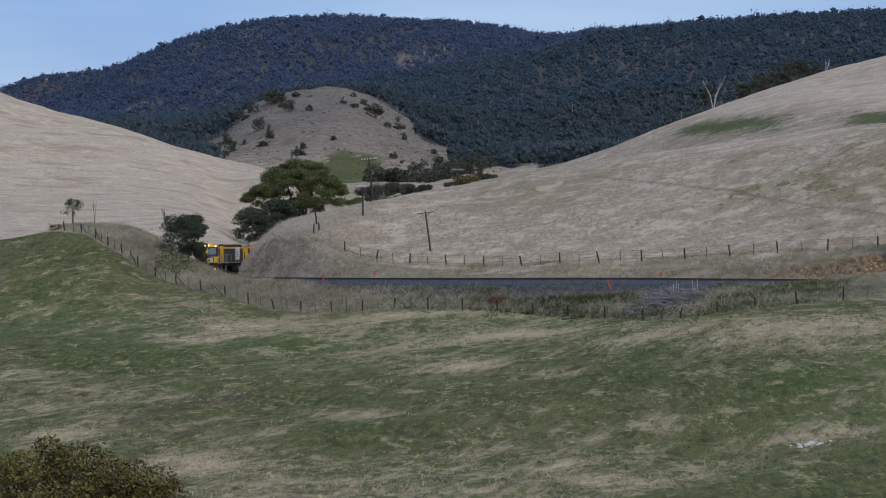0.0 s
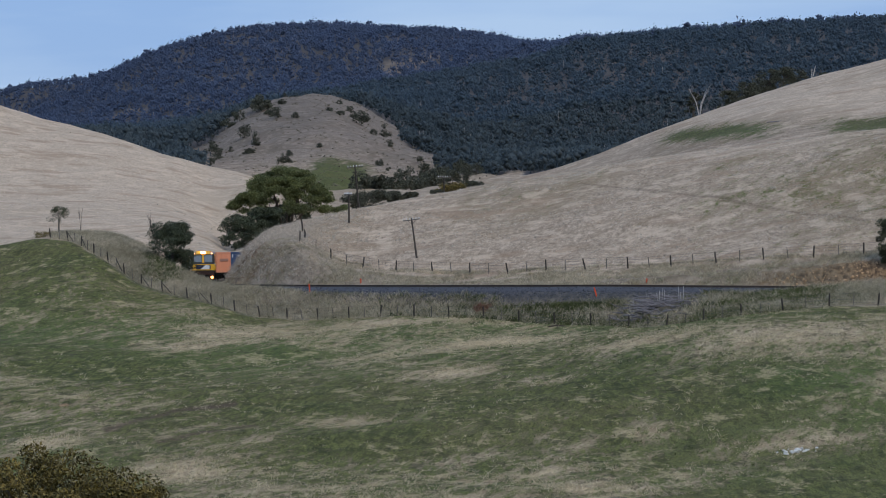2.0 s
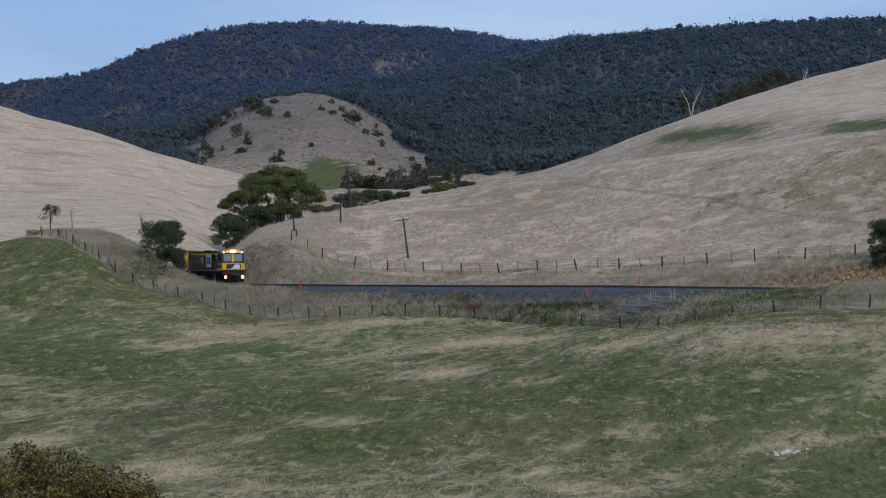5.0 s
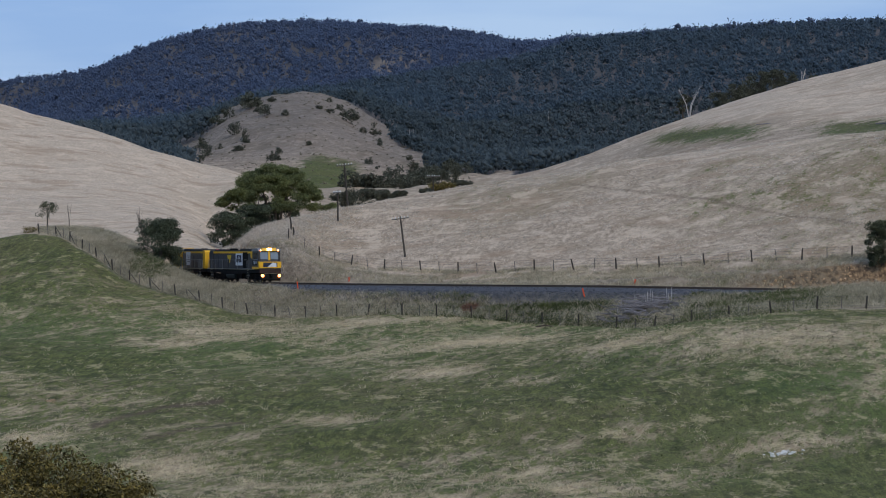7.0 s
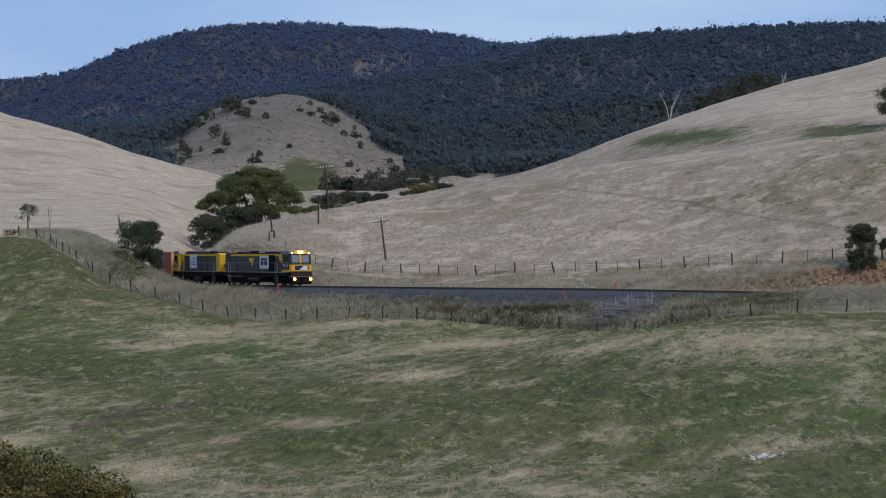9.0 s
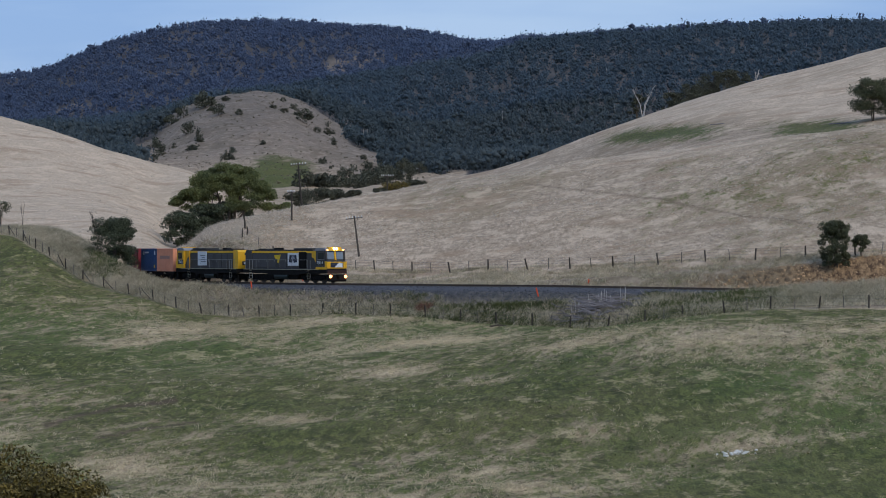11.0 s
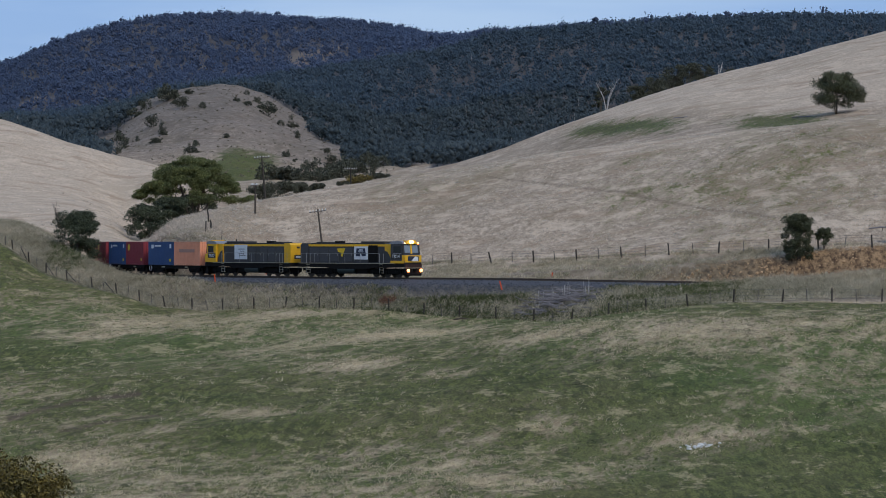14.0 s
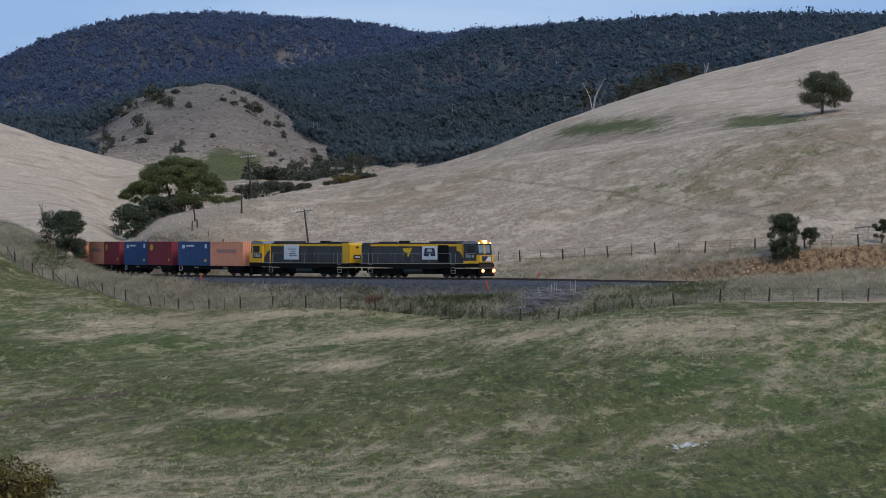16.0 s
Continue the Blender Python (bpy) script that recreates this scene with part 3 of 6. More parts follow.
def leaf_cloud(rng, clumps, per, size, shell=0.6):
    """Small leaf sprays round clump centres (x, y, z, rx, ry, rz): vertices and quads."""
    c = np.repeat(np.array(clumps, float), per, axis=0)
    n = len(c)
    d = rng.normal(size=(n, 3))
    d /= np.linalg.norm(d, axis=1)[:, None]
    p = c[:, :3] + d * c[:, 3:6] * (shell + (1 - shell) * rng.random((n, 1)) ** 0.5) * rng.uniform(0.75, 1.12, (n, 1))
    a = rng.normal(size=(n, 3))
    a /= np.linalg.norm(a, axis=1)[:, None]
    b = np.cross(a, rng.normal(size=(n, 3)))
    b /= np.linalg.norm(b, axis=1)[:, None]
    s = size * rng.uniform(0.5, 1.35, (n, 1))
    v = np.stack([p - a * s, p - b * s * 0.45, p + a * s, p + b * s * 0.45], 1).reshape(-1, 3)
    f = np.arange(4 * n).reshape(n, 4)
    return v, f


# ---- plants ----
M_BARK = material("bark", (0.10, 0.08, 0.06), 0.9, scale=8, second=(0.05, 0.042, 0.035), bump=0.4, bump_scale=12)
M_DEAD = material("dead_wood", (0.46, 0.43, 0.40), 0.85, scale=6, second=(0.22, 0.2, 0.18))
M_TWIG = material("bare_twigs", (0.13, 0.105, 0.085), 0.9, scale=6)
M_LEAF = material("gum_leaves", (0.095, 0.10, 0.046), 0.7, scale=0.9, second=(0.045, 0.052, 0.03), amount=0.8, per_island=0.45)
M_LEAF_BRIGHT = material("wattle_leaves", (0.23, 0.24, 0.08), 0.7, scale=0.45, second=(0.075, 0.092, 0.05), amount=0.9, per_island=0.4, thin=0.45)
M_LEAF_DARK = material("pine_leaves", (0.072, 0.085, 0.042), 0.7, scale=0.8, second=(0.036, 0.045, 0.03), amount=0.8, per_island=0.45)
M_LEAF_OLIVE = material("bush_leaves", (0.21, 0.145, 0.032), 0.65, scale=2.5, second=(0.06, 0.06, 0.02), amount=1.0, per_island=0.6)
# far, range and wood leaves carry the blue of distance haze in their colour
M_LEAF_FAR = material("far_leaves_hazed", (0.1, 0.136, 0.215), 0.85, scale=0.05, second=(0.126, 0.157, 0.226), amount=1.0, per_island=0.08, thin=0.5)
M_LEAF_RANGE = material("range_leaves_hazed", (0.077, 0.112, 0.137), 0.85, scale=0.05, second=(0.106, 0.138, 0.162), amount=1.0, per_island=0.08, thin=0.5)
M_LEAF_WOOD = material("wood_leaves_hazed", (0.066, 0.09, 0.098), 0.85, scale=0.06, second=(0.098, 0.118, 0.12), amount=1.0, per_island=0.12, thin=0.45)
M_TUSSOCK = material("brown_tussock", (0.22, 0.18, 0.125), 0.9, scale=0.05, second=(0.12, 0.105, 0.075), per_island=0.4)
M_SCRUB = material("hill_scrub", (0.06, 0.07, 0.046), 0.85, scale=0.02, second=(0.09, 0.08, 0.055), amount=0.9, per_island=0.45)


def tree(name, base, tall, wide, seed, leaves, label, category="tree", stems=3, trunk_part=0.35, per=110, leaf=0.2, clumps=26,
         lean=0.0, squash=0.55, bark=None, group="", lump=(0.085, 0.15)):
    """A tree: tapered stems with limbs, and a crown of leaf sprays in uneven clumps."""
    rng = np.random.default_rng(seed)
    root = tagged(new(name), label, category, group)
    root.location = base
    tv, tf, cl = [], [], []
    tips = []
    for k in range(stems):
        a = rng.uniform(0, 6.28)
        out = wide * 0.22 * (k > 0) * rng.uniform(0.5, 1.2)
        top = (math.cos(a) * out + lean * tall, math.sin(a) * out, tall * rng.uniform(0.6, 0.85))
        mid = (top[0] * 0.35, top[1] * 0.35, top[2] * 0.5)
        r = 0.022 * tall / (1 + 0.3 * k)
        v, f = tube([(0.15 * k * math.cos(a), 0.15 * k * math.sin(a), -0.4), mid, top], [r, r * 0.7, r * 0.25])
        tv.append(v), tf.append(f)
        for j in range(5):
            u = rng.uniform(0.35, 1.0)
            p = np.array(mid) * (1 - u) + np.array(top) * u
            b = rng.uniform(0, 6.28)
            q = p + np.array((math.cos(b) * wide * rng.uniform(0.14, 0.32), math.sin(b) * wide * rng.uniform(0.14, 0.32), tall * rng.uniform(0.05, 0.22)))
            v, f = tube([p, (p + q) / 2 + (0, 0, -0.02 * tall), q], [r * 0.4, r * 0.28, r * 0.1], 5)
            tv.append(v), tf.append(f)
            tips.append(q)
    low = tall * trunk_part
    for k in range(int(clumps * 1.6)):
        if k < len(tips):
            c = np.array(tips[k])
        else:
            a, q = rng.uniform(0, 6.28), math.sqrt(rng.random())
            h = rng.uniform(0, 1)
            girth = math.sqrt(max(0.05, 1 - (2 * h - 0.85) ** 2 / 1.4))
            c = np.array((math.cos(a) * q * wide * 0.45 * girth + lean * tall, math.sin(a) * q * wide * 0.45 * girth, low + h * (tall - low)))
        c[2] = min(c[2], tall * 0.93)
        s = wide * rng.uniform(*lump)
        cl.append((*c, s * 1.2, s * 1.2, s * squash * 1.3))
    trunk = join_mesh("trunk", tv, tf, [bark or M_BARK], root, smooth=True)
    v, f = leaf_cloud(rng, cl, int(per * 1.05), leaf * 0.66, 0.3)
    join_mesh("crown", [v], [f], [leaves], root)
    return root


def wattle(base):
    """A wide domed wattle: several dark stems fan out below a canopy of flat overlapping sprays."""
    rng = np.random.default_rng(303)
    root = tagged(new("wattle_tree"), "tall spreading wattle with several dark stems behind the spur", "tree")
    root.location = base
    cl = []
    for k in range(150):
        a, q = rng.uniform(0, 6.28), math.sqrt(rng.random())
        top = 8.6 * math.sqrt(max(0.0, 1 - 0.66 * q * q))
        z = top - rng.uniform(0.2, 1.0) - (rng.random() < 0.35) * rng.uniform(0.5, 2.4)
        r = rng.uniform(0.5, 0.95)
        cl.append((math.cos(a) * q * 5.4, math.sin(a) * q * 4.0, max(z, 3.4), r * 1.35, r * 1.25, r * 0.75))
    # a low wing to one side and a long limb to the other
    for k in range(14):
        u = rng.random()
        cl.append((-4.6 - 2.2 * u, rng.uniform(-1, 1), 5.2 - 1.6 * u + rng.uniform(-0.4, 0.4), 0.75, 0.7, 0.35))
    for k in range(9):
        u = rng.random()
        cl.append((5.4 + 2.0 * u, rng.uniform(-0.6, 0.6), 3.1 + rng.uniform(-0.5, 0.7), 0.7, 0.6, 0.35))
    tv, tf = [], []
    for k, (x, y, z) in enumerate(((-3.6, 0.4, 5.6), (-1.8, -0.8, 6.8), (0.2, 0.6, 7.2), (2.0, -0.4, 6.6), (3.6, 0.5, 5.4), (6.6, 0.0, 3.2))):
        v, f = tube([(0.25 * (k - 2), 0.1 * y, -0.6), (x * 0.4, y * 0.5, z * 0.42), (x * 0.75, y * 0.8, z * 0.76), (x, y, z)], [0.2, 0.15, 0.1, 0.04], 7)
        tv.append(v), tf.append(f)
        for j in range(6):
            u = rng.uniform(0.4, 0.95)
            p = np.array((x, y, z)) * u
            q = p + rng.normal(size=3) * (1.0, 0.8, 0.3) + (0, 0, 0.9)
            v, f = tube([p, (p + q) / 2, q], [0.07, 0.05, 0.02], 5)
            tv.append(v), tf.append(f)
    grown = 1.2
    join_mesh("trunk", [np.array(v) * grown for v in tv], tf, [M_BARK], root, smooth=True)
    v, f = leaf_cloud(rng, cl, 360, 0.12, 0.1)
    join_mesh("crown", [v * grown], [f], [M_LEAF_BRIGHT], root)


def bare_tree(name, base, tall, seed, mat, label, spread=0.35, twigs=26, thick=0.014, category="tree", angles=()):
    """A leafless tree: a forked trunk, limbs and twigs."""
    rng = np.random.default_rng(seed)
    root = tagged(new(name), label, category)
    root.location = base
    tv, tf, ends = [], [], []
    for k in range(3):
        a = angles[k] if angles else rng.uniform(0, 6.28)
        p1 = np.array((math.cos(a) * spread * tall * 0.2, math.sin(a) * spread * tall * 0.2, tall * 0.45))
        p2 = p1 + (math.cos(a) * spread * tall * 0.5, math.sin(a) * spread * tall * 0.3, tall * rng.uniform(0.3, 0.55))
        v, f = tube([(0, 0, -0.3), p1, p2], [thick * tall, thick * tall * 0.65, thick * tall * 0.2])
        tv.append(v), tf.append(f)
        ends.append((p1, p2))
    trunk = join_mesh("trunk", tv, tf, [mat], root, smooth=True)
    for k in range(twigs):
        p1, p2 = ends[k % 3]
        u = rng.uniform(0.1, 1)
        p = p1 * (1 - u) + p2 * u
        a = rng.uniform(0, 6.28)
        q = p + np.array((math.cos(a) * spread, math.sin(a) * spread, rng.uniform(0.3, 0.9))) * tall * rng.uniform(0.1, 0.3)
        v, f = tube([p, q], [thick * tall * 0.28, thick * tall * 0.1], 4)
        join_mesh("branch", [v], [f], [mat], root)
    return root


def far_tree_forms(rng, n, rows, size, cores=5):
    """Vertex templates of far tree crowns: three cores and a scatter of sprays, height 1."""
    forms = []
    ball_v = np.array([(1, 0, 0), (-1, 0, 0), (0, 1, 0), (0, -1, 0), (0, 0, 1), (0, 0, -1)], float)
    ball_f = np.array([(0, 2, 4), (2, 1, 4), (1, 3, 4), (3, 0, 4), (2, 0, 5), (1, 2, 5), (3, 1, 5), (0, 3, 5)])
    for k in range(n):
        vs, fs, base = [], [], 0
        for j in range(cores):
            c = np.array((rng.uniform(-0.24, 0.24), rng.uniform(-0.24, 0.24), rng.uniform(0.34, 0.86)))
            v = ball_v * rng.uniform(0.11, 0.2) * rng.uniform(0.7, 1.25, (len(ball_v), 1)) * (1, 1, 1.0) + c
            vs.append(v), fs.append(ball_f + base)
            base += len(v)
        m = rows
        p = rng.normal(size=(m, 3)) * (0.19, 0.19, 0.2) + (0, 0, 0.62)
        a = rng.normal(size=(m, 3)) * size
        b = rng.normal(size=(m, 3)) * size
        vs.append(np.stack([p - a, p + b, p + a], 1).reshape(-1, 3))
        fs.append(np.arange(3 * m).reshape(m, 3) + base)
        base += 3 * m
        w = 0.018
        vs.append(np.array([(-w, 0, 0), (w, 0, 0), (0, w, 0.7), (0, -w, 0), (0, w, 0), (w, 0, 0.7)]))
        fs.append(np.array([(0, 1, 2), (3, 4, 5)]) + base)
        forms.append((np.concatenate(vs), np.concatenate(fs)))
    return forms


def plant_forms(name, forms, places, tall, wide, rng, mat, label, category):
    """Copies of the forms at places (n, 3), joined into one mesh."""
    vs, fs, base = [], [], 0
    for k, p in enumerate(places):
        v, f = forms[rng.integers(len(forms))]
        a = rng.uniform(0, 6.28)
        c, s = math.cos(a), math.sin(a)
        h, w = tall[k], wide[k]
        q = np.stack([(v[:, 0] * c - v[:, 1] * s) * w, (v[:, 0] * s + v[:, 1] * c) * w, v[:, 2] * h - 0.3], 1) + p
        vs.append(q)
        fs.append(f + base)
        base += len(v)
    vs, fs = np.concatenate(vs), np.concatenate(fs)
    me = bpy.data.meshes.new(name)
    me.vertices.add(len(vs))
    me.vertices.foreach_set("co", vs.ravel())
    me.loops.add(fs.size)
    me.loops.foreach_set("vertex_index", fs.ravel().astype(np.int32))
    me.polygons.add(len(fs))
    me.polygons.foreach_set("loop_start", np.arange(0, fs.size, 3, dtype=np.int32))
    me.update()
    me.validate()
    me.materials.append(mat)
    return tagged(new(name, me), label, category, kind="stuff")


def skyline(bearings, upto):
    """Greatest slope of the land from the eye before each distance: rows bearings, columns distances."""
    d = np.arange(300.0, upto, 25.0)
    B, Dd = np.meshgrid(bearings / 1000.0, d, indexing="ij")
    z = heights(B * Dd, Dd)
    return d, np.maximum.accumulate((z - 3.7) / Dd, axis=1)


def build_forest():
    rng = np.random.default_rng(5)
    bs = np.arange(-206.0, 148.0, 2.0)
    dd, top = skyline(bs, 4800)
    b = rng.uniform(-190, 146, 80000)
    d = rng.uniform(1250.0, 4640.0, 80000)
    x, y = b * d / 1000, d
    z = heights(x, y)
    hgt = rng.uniform(6.5, 11.0, len(b)) * np.where(d > 3200, 1.0, 0.88)
    open_ = open_land(b, d)
    k = np.clip(((b + 206) / 2).round().astype(int), 0, len(bs) - 1)
    j = np.clip(((d - 300) / 25).astype(int) - 1, 0, len(dd) - 1)
    seen = (z + hgt - 3.7) / d > top[k, j] - 0.0002
    keep = seen & (~open_ | ((d > 2250) & (rng.random(len(b)) < 0.45)))
    idx = np.where(keep)[0]
    idx = idx[:18500]
    p = np.stack([x[idx], y[idx], z[idx]], 1)
    h = hgt[idx]
    w = h * rng.uniform(0.65, 1.25, len(idx))
    forms = far_tree_forms(rng, 18, 24, 0.085, 3)
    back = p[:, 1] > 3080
    plant_forms("forest", forms, p[back], h[back], w[back], rng, M_LEAF_FAR, "eucalypt forest covering the farthest range, haze blue in its leaf colour", "forest")
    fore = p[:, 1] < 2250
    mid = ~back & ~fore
    plant_forms("forest", forms, p[fore], h[fore], w[fore], rng, M_LEAF_WOOD, "dark green eucalypt wood at the foot of the range, lightly haze-tinted", "forest")
    plant_forms("forest", forms, p[mid], h[mid], w[mid], rng, M_LEAF_RANGE, "dark green eucalypt forest on the nearer range, haze blue in its leaf colour", "forest")
    # pale dead stems among the far trees
    pick = idx[rng.random(len(idx)) < 0.009]
    vs, fs = [], []
    for i in pick:
        q = np.array((x[i], y[i] - 4, z[i]))
        v, f = tube([q, q + (rng.uniform(-0.8, 0.8), 0, hgt[i] * 1.0)], [0.2, 0.1], 4)
        vs.append(v), fs.append(f)
    ob = join_mesh("dead_stems", vs, fs, [M_DEAD])
    tagged(ob, "pale dead tree stems scattered through the far forest", "dead trees", kind="stuff")
    # row of gums along the tops
    ps, hs = [], []
    for ln, lo, hi, n in ((FAR_RANGE, -160, 0, 420), (NEAR_RANGE, -10, 148, 420), (LAST_RANGE, -185, -120, 150)):
        bb = rng.uniform(lo, hi, n)
        dz = _curve(ln, bb)
        dist = dz[0] + rng.uniform(-70, 30, n)
        ps.append(np.stack([bb * dist / 1000, dist, heights(bb * dist / 1000, dist)], 1))
        hs.append(rng.uniform(6, 11, n) * np.where(rng.random(n) < 0.06, 1.5, 1.0))
    ps, hs = np.concatenate(ps), np.concatenate(hs)
    thin = far_tree_forms(rng, 10, 22, 0.075, 5)
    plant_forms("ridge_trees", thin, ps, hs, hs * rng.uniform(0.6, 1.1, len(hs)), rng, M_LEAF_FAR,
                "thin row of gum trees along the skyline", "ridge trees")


def build_hill_scrub():
    """Single shrubs and small trees on the dry spur and before it, each a thing."""
    rng = np.random.default_rng(11)
    spots = ((-85.0, 1700, 9, 13), (-91.5, 1690, 7, 7), (-81, 1620, 7, 7), (-90, 1560, 8, 7), (-87, 1540, 6, 5), (-55.5, 1640, 8, 9), (-100, 1560, 6, 8),
             (-98, 1500, 7, 6), (-95, 1660, 5, 9), (-72, 1400, 5, 5), (-77, 1450, 4, 4), (-50, 1480, 4, 4), (-59, 1730, 5, 5), (-47, 1560, 4, 4),
             (-104, 1480, 6, 6), (-100, 1440, 5, 4), (-68, 1500, 3, 4), (-83, 1790, 3, 3), (-78, 1880, 5, 3), (-86, 1840, 5, 3), (-62, 1800, 3, 4),
             (-93, 1750, 3, 5), (-108, 1520, 7, 7), (-106, 1440, 6, 7), (-44, 1400, 5, 6), (-37, 1420, 7, 7))
    near = ((-55, 1165), (-52.5, 1175), (-49.5, 1170), (-46, 1165), (-42, 1180), (-38, 1185), (-35, 1175), (-32, 1190), (-28.5, 1210), (-26, 1230),
            (-47.5, 1230), (-44, 1240), (-40, 1250), (-36, 1262), (-33, 1275), (-29, 1300), (-41.5, 1320), (-37.5, 1350), (-33.5, 1380), (-30, 1400), (-25, 1380), (-21, 1350))
    forms = []
    for b, d, h, w in spots:
        forms.append((b, d, h, w))
    for b, d in near:
        forms.append((b + rng.uniform(-1, 1), d, rng.uniform(5, 9), rng.uniform(6, 11)))
    for k in range(34):
        forms.append((rng.uniform(-104, -34), rng.uniform(1330, 1850), rng.uniform(2, 5), rng.uniform(2.5, 6)))
    for b, d, h, w in forms:
        if -76 < b < -56 and d < 1500:
            continue
        p = spot(b, d)
        cl = []
        for k in range(14):
            q = rng.uniform(-0.34, 0.34)
            cl.append((q * w, rng.uniform(-0.3, 0.3) * w, h * rng.uniform(0.08, 0.85) * (1 - 1.2 * abs(q)), w * 0.2, w * 0.2, h * 0.2))
        v, f = leaf_cloud(rng, cl, 56, w * 0.055, 0.25)
        root = tagged(new("shrub"), "dark rounded shrub on dry grazed hillside", "shrub", "shrubs on the far spur")
        root.location = p
        tv, tf = tube([(0, 0, -0.5), (0.1 * w * 0.3, 0, h * 0.6)], [0.05 * h * 0.5, 0.02 * h * 0.5], 5)
        join_mesh("trunk", [tv], [tf], [M_BARK], root)
        join_mesh("crown", [v], [f], [M_SCRUB], root)


def build_tussocks():
    """Low dark tussocks and stones that roughen the dry spur."""
    rng = np.random.default_rng(15)
    b, d = rng.uniform(-108, -12, 2600), rng.uniform(1250, 1960, 2600)
    ok = open_land(b, d)
    b, d = b[ok], d[ok]
    p = np.stack([b * d / 1000, d, heights(b * d / 1000, d)], 1)
    h = rng.uniform(0.4, 1.0, len(b))
    plant_forms("tussocks", far_tree_forms(rng, 6, 8, 0.12, 3), p, h, h * rng.uniform(1.5, 3.0, len(b)), rng, M_TUSSOCK, "brown tussocks over the far dry spur", "tussocks")


def build_trees():
    # big wattle behind the spur, with darker companions
    wattle(spot(-78.0, 488, -0.4))
    tree("wattle_tree", spot(-90.5, 480, -0.4), 5.2, 7.0, 8, M_LEAF_DARK, "dense dark green tree at the foot of the spur", stems=3, per=190, leaf=0.2, clumps=50, trunk_part=0.04, lump=(0.07, 0.13))
    tree("wattle_tree", spot(-83.8, 482, -0.4), 5.0, 6.4, 18, M_LEAF_DARK, "dense dark green tree beside the tall wattle", stems=3, per=190, leaf=0.2, clumps=44, trunk_part=0.04, lump=(0.07, 0.13))
    # added tree: its dark mass stands in for shade under the wattle's dome
    tree("wattle_tree", spot(-77.0, 496, -0.4), 5.4, 7.0, 38, M_LEAF_DARK, "dense dark green tree added as the shade inside the tall wattle", stems=3, per=190, leaf=0.2, clumps=40, trunk_part=0.1, lump=(0.07, 0.13))
    tree("wattle_tree", spot(-64.0, 470, -0.3), 4.6, 4.6, 28, M_LEAF, "sparse young wattle leaning beside the tall one", stems=2, per=90, leaf=0.17, clumps=14, trunk_part=0.5)
    # dark bush beside the cutting
    tree("bush", spot(-111.6, 391, 0.1), 5.8, 5.8, 4, M_LEAF_DARK, "dense dark green bushy tree beside the railway cutting", "bush", stems=4, per=420, leaf=0.16, clumps=36, trunk_part=0.1, squash=0.7)
    p = spot(-116.4, 404, -0.2)
    bare_tree("bare_tree", p, 8.4 - p.z, 31, M_TWIG, "leafless thin tree behind the dark bush", 0.3, 60, 0.013)
    # thin trees on the knoll
    tree("sapling", spot(-145.6, 409, -0.1), 3.3, 2.7, 14, M_LEAF, "slender sparse gum sapling by the paddock fence", stems=3, per=60, leaf=0.12, clumps=16, trunk_part=0.4, lean=0.02, lump=(0.09, 0.16), squash=0.9)
    bare_tree("bare_tree", spot(-139.0, 409, -0.1), 3.2, 32, M_TWIG, "thin leafless sapling by the paddock fence", 0.16, 26, 0.011)
    tree("shrub", spot(-150.2, 404, -0.1), 0.7, 2.6, 52, M_LEAF_OLIVE, "low brown scrub heap on the knoll", "shrub", stems=2, per=50, leaf=0.1, clumps=12, trunk_part=0.1)
    # scrub just behind the spur's crest
    for b, d, h, w, s in ((-52, 640, 4.2, 7, 61), (-46.5, 655, 3.6, 6, 62), (-57, 630, 3.2, 6, 63), (-41.5, 660, 2.6, 4, 64), (-29, 690, 3.0, 7, 65), (-24, 700, 2.8, 6, 66), (-33, 680, 2.2, 4, 68)):
        p = spot(b, d, -0.3)
        tree("scrub_tree", p, h, w, s, M_LEAF_OLIVE if s == 65 else M_SCRUB, "low rounded scrub tree beyond the hill's crest", stems=3, per=150, leaf=0.26, clumps=22, trunk_part=0.05, group="scrub behind the spur")
    # lone tree in the hollow of the hill
    tree("lone_tree", spot(112.0, 509.5, -0.1), 6.3, 8.0, 108, M_LEAF, "lone dark gum tree standing in a dry paddock", stems=2, per=620, leaf=0.17, clumps=24, trunk_part=0.24, squash=0.6, lump=(0.1, 0.17), lean=0.03)
    # shrubs above the cutting
    tree("shrub", spot(101.0, 336.3, -0.2), 4.6, 3.3, 7, M_LEAF, "upright green shrub above the yellow cutting", "shrub", stems=3, per=330, leaf=0.12, clumps=44, trunk_part=0.02, squash=0.8)
    tree("shrub", spot(108.2, 336.8, -0.1), 2.3, 1.9, 9, M_LEAF, "small round green shrub beside a larger one", "shrub", stems=2, per=220, leaf=0.11, clumps=16, trunk_part=0.3, squash=0.8)
    tree("shrub", spot(129.6, 336.5, -0.1), 2.4, 2.0, 19, M_LEAF, "small round green shrub by the fence", "shrub", stems=2, per=220, leaf=0.11, clumps=16, trunk_part=0.25, squash=0.8)
    # dead gums and dark trees along the right hill's crest
    bare_tree("dead_tree", spot(44.2, 660, -0.3), 6.0, 41, M_DEAD, "forked bleached dead gum on the hill's skyline", 0.5, 22, 0.021, angles=(0.25, 3.3, 0.9))
    bare_tree("dead_tree", spot(77.0, 722, -0.3), 5.4, 42, M_DEAD, "bleached dead gum on the hill's skyline", 0.35, 14, 0.03)
    bare_tree("dead_tree", spot(129.5, 748, -0.3), 4.2, 43, M_DEAD, "grey dead gum on the hill's skyline", 0.2, 14, 0.014)
